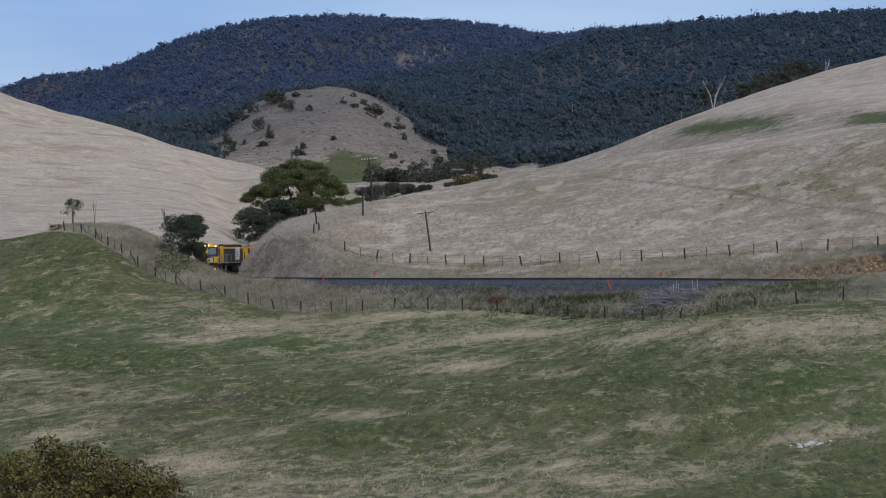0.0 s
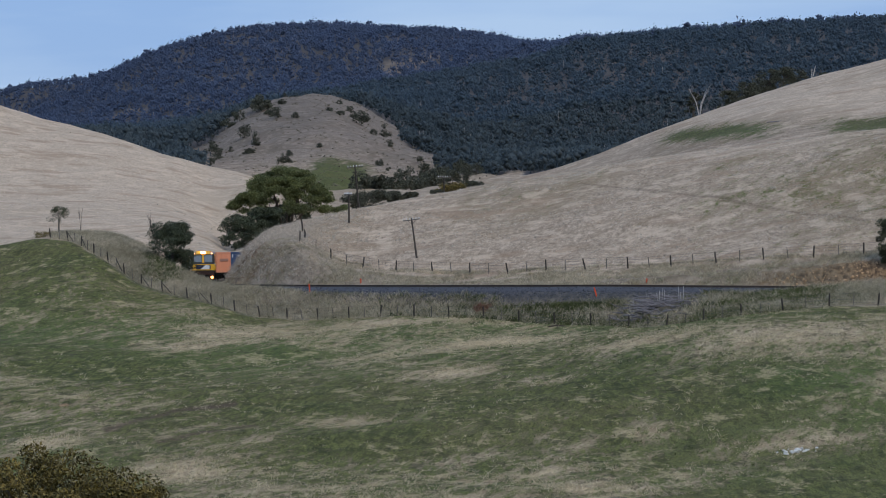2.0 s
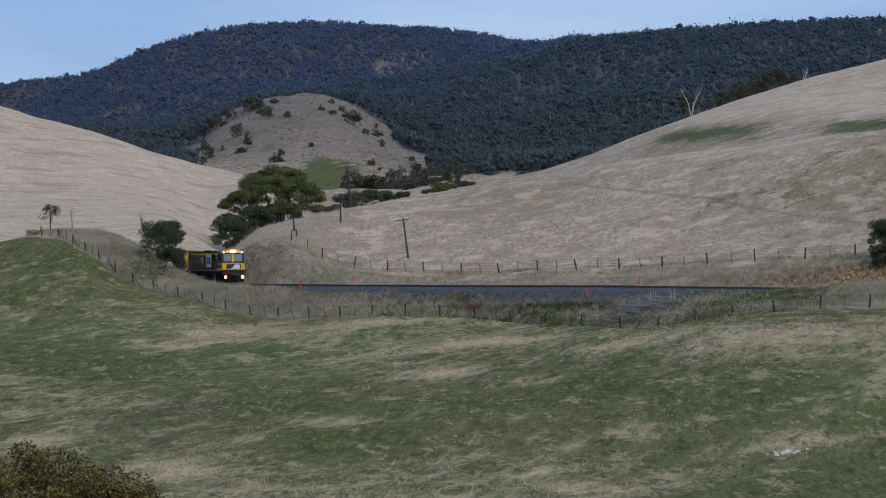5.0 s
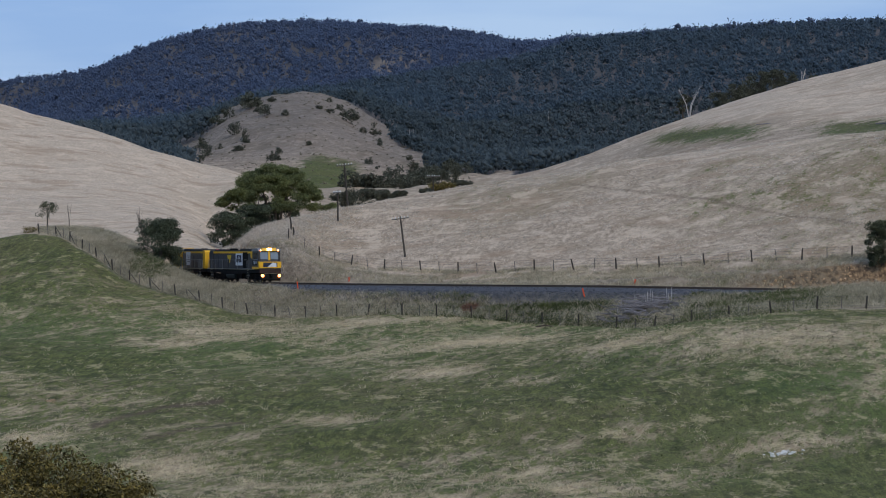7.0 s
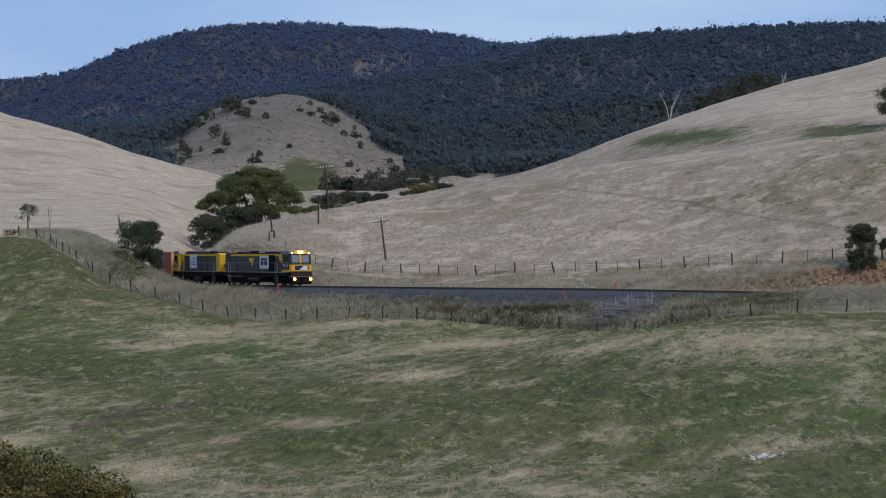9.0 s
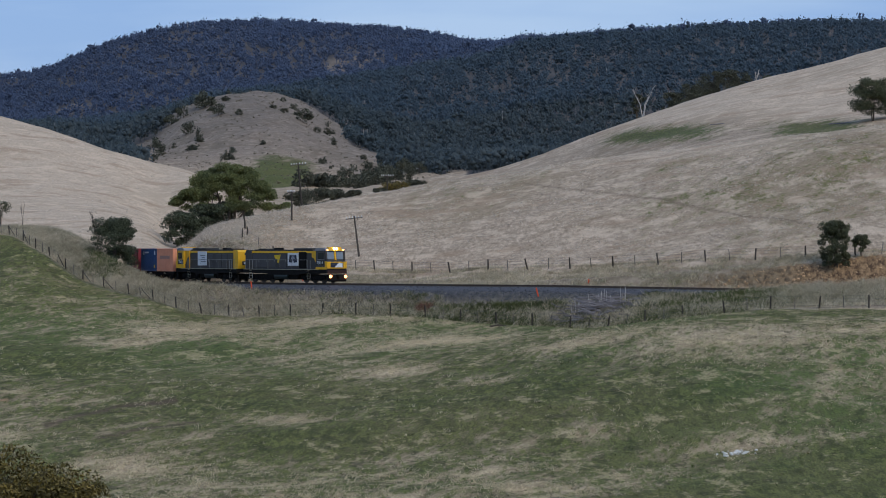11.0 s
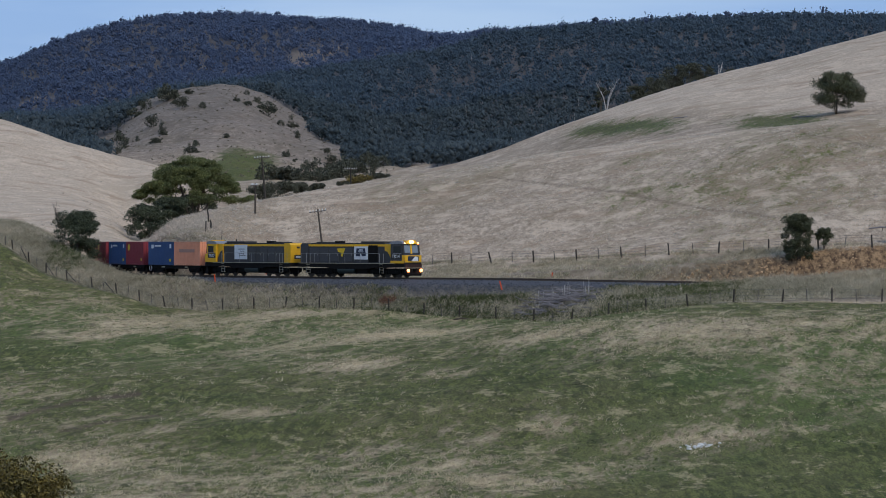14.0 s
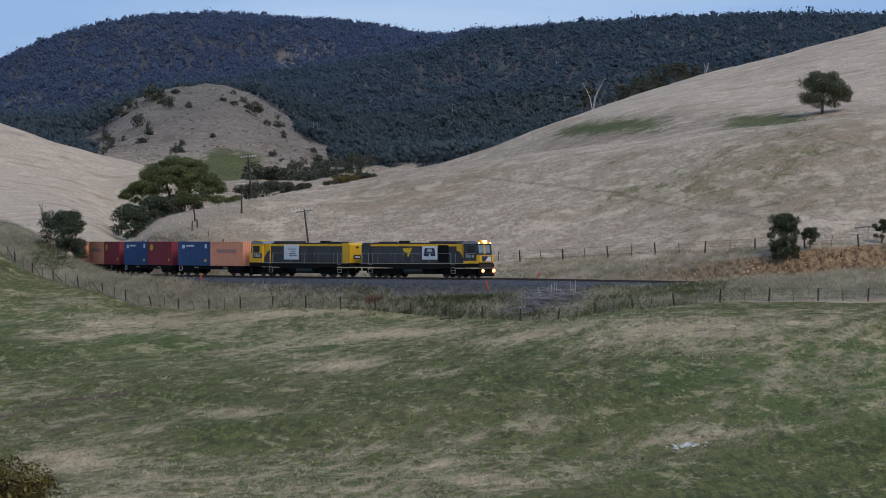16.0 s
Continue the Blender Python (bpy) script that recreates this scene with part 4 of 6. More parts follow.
    bare_tree("dead_tree", spot(107.5, 752, -0.5), 6.2, 44, M_TWIG, "grey dead gum on the hill's skyline", 0.25, 22, 0.014)
    for b, d, h, w, s in ((42.3, 700, 3.4, 3.6, 71), (57.5, 735, 4.4, 7, 72), (61, 742, 5.2, 7, 73), (65, 745, 6.6, 8, 74), (69, 748, 6.4, 7, 75), (72.5, 752, 5.6, 7, 76), (53, 730, 3.4, 5, 77), (81, 752, 3.2, 4, 78)):
        tree("ridge_tree", spot(b, d, -0.5), h + 3.4, w, s, M_SCRUB, "dark dense tree just over the hill's crest", stems=2, per=150, leaf=0.26, clumps=20, trunk_part=0.05, group="trees over the crest")
    # olive bush close below the lookout
    rng = np.random.default_rng(77)
    p = spot(-147.0, 46.0)
    root = tagged(new("near_bush"), "bushy olive-brown gorse close below the lookout", "bush")
    root.location = p
    cl = []
    for k in range(210):
        a, q = rng.uniform(0, 6.28), math.sqrt(rng.random())
        h = rng.uniform(0.1, 1.0) * math.sqrt(1 - 0.6 * q * q) * 2.42 * rng.uniform(0.86, 1.05)
        r = rng.uniform(0.2, 0.34)
        cl.append((math.cos(a) * q * 1.75, math.sin(a) * q * 1.5, h, r, r, r * 0.75))
    v, f = leaf_cloud(rng, cl, 400, 0.029, 0.55)
    join_mesh("crown", [v], [f], [M_LEAF_OLIVE], root)
    tv, tf = [], []
    for k in range(0, 210, 3):
        c = cl[k]
        a, q = tube([(c[0] * 0.1, c[1] * 0.1, -0.2), (c[0] * 0.5, c[1] * 0.5, c[2] * 0.55), (c[0], c[1], c[2] + 0.1)], [0.03, 0.018, 0.004], 4)
        tv.append(a), tf.append(q)
    join_mesh("stems", tv, tf, [M_BARK], root)


build_forest()
build_hill_scrub()
build_tussocks()
build_trees()


# ---- grass ----
M_TUFT = material("straw_blades", (0.68, 0.56, 0.365), 0.9, scale=0.3, second=(0.42, 0.335, 0.2), amount=0.7, per_island=0.3, thin=0.3)
M_RUSH = material("long_grass_blades", (0.70, 0.59, 0.415), 0.9, scale=1.1, second=(0.19, 0.17, 0.095), amount=0.9, per_island=0.45, thin=0.5)
M_HILL_TUFT = material("hill_straw_blades", (0.74, 0.63, 0.49), 0.9, scale=0.8, second=(0.5, 0.41, 0.31), amount=0.9, per_island=0.3, thin=0.5)
M_DOCK = material("rusty_seed_heads", (0.15, 0.07, 0.045), 0.9, scale=1.0, second=(0.12, 0.06, 0.035), per_island=0.4)
M_SWARD = material("green_blades", (0.13, 0.145, 0.046), 0.9, scale=0.5, second=(0.05, 0.062, 0.024), amount=1.0, per_island=0.4, thin=0.3)


def tufts(name, x, y, tall, wide, blades, mat, rng, label, spread=0.16, lean=0.45):
    """Tufts of grass: slim triangles fanned from the ground, joined."""
    n = len(x)
    z = heights(x, y)
    c = np.repeat(np.stack([x, y, z], 1), blades, 0)
    m = n * blades
    h = np.repeat(tall, blades) * rng.uniform(0.55, 1.15, m)
    a = rng.uniform(0, 2 * np.pi, m)
    p = c + np.stack([np.cos(a), np.sin(a), 0 * a], 1) * rng.uniform(0, spread, m)[:, None]
    p[:, 2] -= 0.05
    wd = rng.uniform(0.5, 1.2, m) * wide
    e = rng.uniform(0, np.pi, m)
    side = np.stack([np.cos(e), np.sin(e) * 0.4, 0 * e], 1) * wd[:, None]
    tip = p + np.stack([rng.normal(size=m) * lean * h + 0.18 * h, rng.normal(size=m) * lean * h * 0.6, h], 1)
    v = np.stack([p - side, p + side, tip], 1).reshape(-1, 3)
    f = np.arange(3 * m, dtype=np.int32)
    me = bpy.data.meshes.new(name)
    me.vertices.add(len(v))
    me.vertices.foreach_set("co", v.ravel())
    me.loops.add(len(f))
    me.loops.foreach_set("vertex_index", f)
    me.polygons.add(m)
    me.polygons.foreach_set("loop_start", np.arange(0, 3 * m, 3, dtype=np.int32))
    me.update()
    me.materials.append(mat)
    return tagged(new(name, me), label, "grass", kind="stuff")


def clumped(x, y, k=1.0):
    """A patchy field of values between about -1 and 1."""
    return (np.sin(0.21 * k * x + 1.6 * np.sin(0.13 * k * y)) * np.sin(0.17 * k * y + 1.3 * np.sin(0.19 * k * x)) + 0.5 * np.sin(0.53 * k * x + 0.71 * k * y)) / 1.5


def weedy(x, y):
    """The weed-grown mound on the knoll's bank, with a ragged edge."""
    return ((x / y * 1000 + 114) / 7) ** 2 + ((y - 385) / 9) ** 2 + 0.6 * clumped(x, y, 5.0) < 1


def build_grass():
    rng = np.random.default_rng(21)
    # straw tufts through the near field, in drifts
    b, d = rng.uniform(-172, 135, 300000), np.sqrt(rng.uniform(172.0 ** 2, 390.0 ** 2, 300000))
    x, y = b * d / 1000, d
    limit = _curve(NEAR_FENCE, b)[0]
    mown = bump(d - 0.28 * (b - 60), 60, 192, 2) * bump(b, 15, 400, 8)
    lush = ground_masks(x, y, heights(x, y))["green"]
    ok = (d < limit - 0.5) & (rng.random(len(b)) < np.clip(0.02 + 0.9 * (0.72 - lush) + 0.2 * clumped(x + 0.3 * y, y * 0.45, 0.9) + 0.12 * clumped(x, y * 0.3, 3.1), 0.01, 1)) & (rng.random(len(b)) > mown * 0.97)
    ok &= ~((b < -112) & (d > 300) & (rng.random(len(b)) < 0.85))
    i = np.where(ok)[0][:56000]
    big = rng.random(len(i)) < 0.09
    tufts("straw_tufts", x[i], y[i], rng.uniform(0.08, 0.22, len(i)) * np.where(big, 1.9, 1), 0.034, 7, M_TUFT, rng, "pale dry straw tufts scattered over the paddock", 0.34, 0.9)
    k = np.where((d < limit - 0.5) & ~ok)[0][:30000]
    tufts("field_grass", x[k], y[k], rng.uniform(0.05, 0.16, len(k)), 0.05, 3, M_SWARD, rng, "short green grass of the paddock", 0.4, 0.9)
    # rank grass between the near fence and the ballast
    s = rng.uniform(-80, 105, 72000)
    t = np.array([track_at(q) for q in s])
    off = rng.uniform(3.4, 24, len(s))
    x, y = t[:, 0] - np.cos(t[:, 3]) * off, t[:, 1] - np.sin(t[:, 3]) * off
    b = x / y * 1000
    ok = (y < _curve(VERGE, b)[0] + 12) & (y > _curve(NEAR_FENCE, b)[0] - 0.3) & (track_gap(x, y) > np.where((b > -15) & (b < 45), 5.0, 3.3))
    ok &= rng.random(len(s)) < 0.75 + 0.4 * clumped(x, y, 2.0)
    ok &= ~((b > 24) & (b < 39) & (track_gap(x, y) < 11)) & ~weedy(x, y)
    i = np.where(ok & (rng.random(len(s)) > bump(b, -22, 85, 6) * (0.6 + 0.5 * clumped(x, y, 1.4))))[0][:20000]
    tufts("long_grass", x[i], y[i], rng.uniform(0.28, 0.72, len(i)) * (1 + 0.35 * clumped(x[i], y[i], 3.0)), 0.03, 7, M_RUSH, rng, "rank bleached long grass on the railway bank", 0.3, 1.0)
    j = np.where(ok & (rng.random(len(s)) < (0.25 * bump(b, -60, -20, 8) + bump(b, -22, 85, 8) * (0.65 + 0.6 * clumped(x, y, 1.4)))))[0][-18000:]
    tufts("bank_weeds", x[j], y[j], rng.uniform(0.3, 0.62, len(j)), 0.04, 7, M_SWARD, rng, "green weeds low on the railway bank", 0.35, 0.8)
    # rusty dock gone to seed on the bank
    b, d = rng.normal(-20.5, 1.0, 46), rng.uniform(338, 342, 46)
    tufts("dock_weeds", b * d / 1000, d, rng.uniform(0.5, 0.95, 46), 0.035, 9, M_DOCK, rng, "rust-brown dock gone to seed on the railway bank", 0.3, 0.4)
    # bank at the foot of the knoll
    b, d = rng.uniform(-148, -88, 26000), rng.uniform(352, 412, 26000)
    x, y = b * d / 1000, d
    ok = (d > _curve(NEAR_FENCE, b)[0] + 0.3) & (track_gap(x, y) > 3.3) & (d < _curve(VERGE, b)[0] + 4)
    lush = weedy(x, y) & (rng.random(len(b)) < 0.75)
    i = np.where(ok & lush)[0]
    tufts("bank_weeds", x[i], y[i], rng.uniform(0.2, 0.45, len(i)), 0.04, 7, M_SWARD, rng, "low green weeds on the knoll's bank", 0.35, 1.1)
    i = np.where(ok & ~lush)[0][:9000]
    tufts("bank_grass", x[i], y[i], rng.uniform(0.25, 0.6, len(i)), 0.028, 7, M_RUSH, rng, "bleached long grass on the cutting's bank", 0.3, 0.75)
    # grass between the track and the far fence, and over the spur's face
    b, d = rng.uniform(-97, 148, 210000), rng.uniform(330, 412, 210000)
    x, y = b * d / 1000, d
    fd = _curve(FAR_FENCE, b)[0]
    gap = track_gap(x, y)
    ok = (gap > 3.0) & (d < fd + 2.0) & (d > fd - 16) & (d > np.interp(b, [-97, -20, 20, 60, 148], [372, 352, 342, 335, 326])) & ~((b > 72) & (gap < 6.2))
    i = np.where(ok & (rng.random(len(b)) < 0.45 + 0.7 * clumped(x, y, 2.2)))[0][:13000]
    tufts("verge_grass", x[i], y[i], rng.uniform(0.18, 0.48, len(i)), 0.03, 6, M_RUSH, rng, "long dry grass behind the railway", 0.3, 0.75)
    # tall pale tussocks over the spur's nose
    b, d = rng.uniform(-97, -52, 40000), rng.uniform(376, 424, 40000)
    x, y = b * d / 1000, d
    i = np.where((track_gap(x, y) > 4.0) & (d > _curve(FAR_FENCE, b)[0] - 12) & (d < _curve(SHOULDER, b)[0] + 2) & (rng.random(len(b)) < (0.45 + 0.5 * clumped(x, y, 2.6)) * bump(b, -130, -68, 6)))[0][:3600]
    tufts("spur_grass", x[i], y[i], rng.uniform(0.2, 0.45, len(i)), 0.04, 7, M_HILL_TUFT, rng, "tall pale tussock grass over the spur", 0.4, 1.3)
    # dry pasture on the hills
    b, d = rng.uniform(-95, 148, 90000), rng.uniform(345, 470, 90000)
    x, y = b * d / 1000, d
    ok = (d > _curve(FAR_FENCE, b)[0] + 0.5) & (d < _curve(SHOULDER, b)[0] + 8) & (rng.random(len(b)) < 0.35 + 0.7 * clumped(x, y * 0.6, 1.7))
    i = np.where(ok)[0][:9000]
    tufts("hill_straw", x[i], y[i], rng.uniform(0.08, 0.24, len(i)), 0.06, 6, M_HILL_TUFT, rng, "pale dry grass over the hillside", 0.45, 1.3)
    b, d = rng.uniform(-172, -86, 16000), rng.uniform(455, 690, 16000)
    i = np.where(d < _curve(CREST, b)[0] - 4)[0][:2500]
    tufts("far_hill_straw", (b * d / 1000)[i], d[i], rng.uniform(0.08, 0.2, len(i)), 0.08, 5, M_HILL_TUFT, rng, "pale dry grass over the hill beyond the knoll", 0.6, 1.6)


build_grass()


# ---- railway and fences ----
M_RAIL = material("rusty_rail", (0.10, 0.075, 0.06), 0.55, 0.7, scale=6, second=(0.045, 0.035, 0.03))
M_SLEEPER = material("sleeper_wood", (0.075, 0.065, 0.058), 0.9, scale=5, second=(0.035, 0.03, 0.028))
M_STONE = material("ballast_stone", (0.085, 0.086, 0.095), 0.9, scale=4, second=(0.035, 0.036, 0.042), per_island=0.5)
M_POST = material("weathered_post", (0.075, 0.062, 0.05), 0.9, scale=7, second=(0.035, 0.03, 0.026), per_object=0.3)
M_POST_PALE = material("grey_dropper", (0.16, 0.14, 0.12), 0.9, scale=7, second=(0.08, 0.07, 0.06), per_object=0.3)
M_WIRE = material("fence_wire", (0.18, 0.18, 0.18), 0.5, 0.8)
M_INSULATOR = material("white_porcelain", (0.8, 0.8, 0.78), 0.25, scale=10, second=(0.65, 0.65, 0.62))
M_ORANGE = material("orange_marker_paint", (0.75, 0.10, 0.03), 0.6, scale=12, second=(0.55, 0.06, 0.02))
M_BRUSH = material("grey_brushwood", (0.22, 0.2, 0.2), 0.9, scale=5, second=(0.07, 0.065, 0.065), per_island=0.55)
M_ROCK = material("pale_limestone", (0.62, 0.6, 0.55), 0.9, scale=5, second=(0.28, 0.27, 0.25), bump=0.5, bump_scale=6, per_island=0.25)
M_CLAY = material("yellow_clay_rock", (0.42, 0.275, 0.15), 0.95, scale=2, second=(0.15, 0.09, 0.052), bump=0.5, bump_scale=4, per_island=0.5)


def build_track():
    line = tagged(new("railway_track"), "single railway track on dark crushed-stone ballast", "railway track", kind="structure")
    for side in (-0.57, 0.57):
        pts, sec = [], ((-0.035, -0.16), (0.035, -0.16), (0.035, 0.0), (-0.035, 0.0))
        ss = np.arange(-150, 62, 1.0)
        for s in ss:
            x, y, z, a = track_at(s)
            nx, ny = math.cos(a), math.sin(a)
            for u, h in sec:
                pts.append((x + nx * (side + u), y + ny * (side + u), z + h))
        fs = []
        for k in range(len(ss) - 1):
            for j in range(4):
                fs.append((k * 4 + j, k * 4 + (j + 1) % 4, k * 4 + 4 + (j + 1) % 4, k * 4 + 4 + j))
        join_mesh("rail", [pts], [fs], [M_RAIL], line, "rust-dark steel rail")
    bm = bmesh.new()
    box(bm, 0, 0, 0, 2.1, 0.22, 0.15, 0.015)
    me = bpy.data.meshes.new("sleeper")
    bm.to_mesh(me)
    bm.free()
    me.materials.append(M_SLEEPER)
    for s in np.arange(-100, 60, 0.66):
        x, y, z, a = track_at(s)
        ob = new("sleeper", me)
        ob.parent = line
        ob.matrix_basis = pose(x, y, z - 0.24, 0, 0, math.degrees(a))
    # ballast: a shouldered bed, with loose stones on its slope
    pts, fs = [], []
    sec = ((-2.6, -0.75), (-1.55, -0.22), (1.55, -0.22), (2.6, -0.75))
    ss = np.arange(-150, 62, 1.0)
    for s in ss:
        x, y, z, a = track_at(s)
        for u, h in sec:
            pts.append((x + math.cos(a) * u, y + math.sin(a) * u, z + h))
    for k in range(len(ss) - 1):
        for j in range(3):
            fs.append((k * 4 + j, k * 4 + j + 1, k * 4 + 5 + j, k * 4 + 4 + j))
    join_mesh("ballast_bed", [pts], [fs], [M_STONE], line)
    rng = np.random.default_rng(9)
    oct_v = np.array([(1, 0, 0), (-1, 0, 0), (0, 1, 0), (0, -1, 0), (0, 0, 1), (0, 0, -1)], float)
    oct_f = np.array([(0, 2, 4), (2, 1, 4), (1, 3, 4), (3, 0, 4), (2, 0, 5), (1, 2, 5), (3, 1, 5), (0, 3, 5)])
    s = rng.uniform(-72, 58, 9000)
    off = np.concatenate([rng.uniform(1.4, 2.7, 2500), rng.uniform(2.4, 5.6, 6500)])
    t = np.array([track_at(q) for q in s])
    x, y = t[:, 0] - np.cos(t[:, 3]) * off, t[:, 1] - np.sin(t[:, 3]) * off
    z = np.maximum(heights(x, y), np.interp(off, [1.4, 1.55, 2.6, 2.7], [-0.22, -0.22, -0.75, -9]) + t[:, 2])
    b = x / y * 1000
    ok = (off < 2.7) | ((b > -74) & (b < 50))
    vs = [oct_v * rng.uniform(0.04, 0.1) * rng.uniform(0.6, 1.3, (6, 1)) + (x[i], y[i], z[i]) for i in np.where(ok)[0]]
    ob = join_mesh("ballast_stones", vs, [oct_f] * len(vs), [M_STONE])
    tagged(ob, "loose dark ballast stones on the embankment", "ballast", kind="stuff")


def build_fence(places, label, tall, stays):
    """A post and wire fence along plan places, thick posts and thin droppers by turns."""
    rng = np.random.default_rng(len(places))
    root = tagged(new("fence"), label, "fence")
    tops = []
    thick_v, thick_f = tube([(0, 0, -0.35), (0, 0, tall * 0.6), (0, 0, tall)], [0.085, 0.08, 0.075], 7)
    thick_f = thick_f + [tuple(range(14, 21))]
    thin_v, thin_f = tube([(0, 0, -0.3), (0, 0, tall * 0.95)], [0.045, 0.04], 5)
    me_a, me_b = bpy.data.meshes.new("post"), bpy.data.meshes.new("dropper")
    me_a.from_pydata(thick_v, [], thick_f)
    me_b.from_pydata(thin_v, [], thin_f)
    me_a.materials.append(M_POST)
    me_b.materials.append(M_POST_PALE)
    for k, (x, y) in enumerate(places):
        z = height(x, y)
        ob = new("post" if k % 2 == 0 else "dropper", me_a if k % 2 == 0 else me_b)
        ob.parent = root
        tilt = rng.normal() * 4 + (-6 if 10 < k < 26 and tall > 1.05 else 0)
        ob.matrix_basis = pose(x, y, z, rng.normal() * 3, tilt, rng.uniform(0, 90))
        tops.append(Vector((x, y, z)))
    for h in (0.25, 0.5, 0.75, 0.95):
        v, f = tube([p + Vector((0, 0, h * tall)) for p in tops], [0.009] * len(tops), 3)
        join_mesh("wire", [v], [f], [M_WIRE], root)
    for k in stays:
        if k + 1 < len(tops):
            p, q = tops[k], tops[k + 1]
            w = p + (q - p) * 0.75
            w.z = height(w.x, w.y)
            v, f = tube([p + Vector((0, 0, tall * 0.8)), w + Vector((0, 0, 0.1))], [0.05, 0.05], 5)
            join_mesh("stay", [v], [f], [M_POST], root, "diagonal timber stay")
    return root


def along(line, lo, hi, step):
    """Plan places at even steps along a line between two bearings."""
    bs = np.linspace(lo, hi, 600)
    d = _curve(line, bs)[0]
    x, y = bs * d / 1000, d
    run = np.concatenate([[0], np.cumsum(np.hypot(np.diff(x), np.diff(y)))])
    at = np.arange(0, run[-1], step)
    return list(zip(np.interp(at, run, x), np.interp(at, run, y)))


def build_fences():
    build_fence(along(NEAR_FENCE, -148, 135, 2.35), "weathered post and wire fence between paddock and railway", 1.18, (2, 4, 9, 12, 14, 17))
    build_fence(along(FAR_FENCE, -74, 140, 2.75), "post and wire fence at the foot of the dry hill", 1.2, ())


def telegraph_pole(place, tall, lean, turn, label):
    root = tagged(new("telegraph_pole"), label, "telegraph pole", "telegraph poles over the hill")
    root.matrix_basis = Matrix.Translation(place) @ pose(0, 0, 0, 0, lean, 0) @ pose(0, 0, 0, 0, 0, turn)
    v, f = tube([(0, 0, -0.6), (0, 0, tall)], [0.13, 0.085], 8)
    join_mesh("pole", [v], [f], [M_POST], root)
    bm = bmesh.new()
    box(bm, 0, -0.1, tall - 0.25, 2.0, 0.09, 0.11, 0.01)
    part("crossarm", bm, M_POST_PALE, root)
    for s in (-1, 1):
        v, f = tube([(s * 0.45, -0.1, tall - 0.3), (0, -0.1, tall - 0.8)], [0.025, 0.025], 4)
        join_mesh("brace", [v], [f], [M_POST], root)
    for k in range(6):
        bm = bmesh.new()
        bmesh.ops.create_cone(bm, cap_ends=True, segments=7, radius1=0.055, radius2=0.035, depth=0.17, matrix=Matrix.Translation((-0.9 + 0.36 * k, -0.1, tall - 0.1)))
        part("insulator", bm, M_INSULATOR, root, "white porcelain insulator")


def build_poles():
    telegraph_pole(spot(-39.5, 383.5), 4.6, -7, -10, "leaning timber telegraph pole with a crossarm on the slope")
    telegraph_pole(spot(-59.4, 410), 3.7, 0, -60, "short upright timber telegraph pole near the crest")
    telegraph_pole(spot(-56.4, 428), 5.6, -5, 12, "timber telegraph pole with white insulators beyond the crest")
    telegraph_pole(spot(-31.2, 520), 4.3, 0, 8, "timber telegraph pole with white insulators beyond the crest")
    for b, d, h, l in ((-73.2, 397, 1.9, -4), (-72.6, 392, 1.0, 2)):
        root = tagged(new("old_post"), "leaning old timber strainer post on the spur", "post")
        root.matrix_basis = Matrix.Translation(spot(b, d)) @ pose(0, 0, 0, 0, l, 0)
        v, f = tube([(0, 0, -0.3), (0.05, 0, h * 0.5), (-0.04, 0, h)], [0.11, 0.1, 0.08], 7)
        join_mesh("post", [v], [f + [tuple(range(14, 21))]], [M_POST], root)


def build_markers():
    for b, d, h, l in ((13.4, 336.6, 0.9, -14), (-71.2, 362.0, 0.85, -6), (-56.1, 369, 0.5, 0), (28.2, 344, 0.45, 4)):
        root = tagged(new("survey_marker"), "fluorescent orange survey peg beside the track", "marker peg", "survey pegs")
        root.matrix_basis = Matrix.Translation(spot(b, d)) @ pose(0, 0, 0, 0, l, 0)
        bm = bmesh.new()
        box(bm, 0, 0, h / 2 - 0.1, 0.13, 0.05, h + 0.2, 0.01)
        part("peg", bm, M_ORANGE, root)


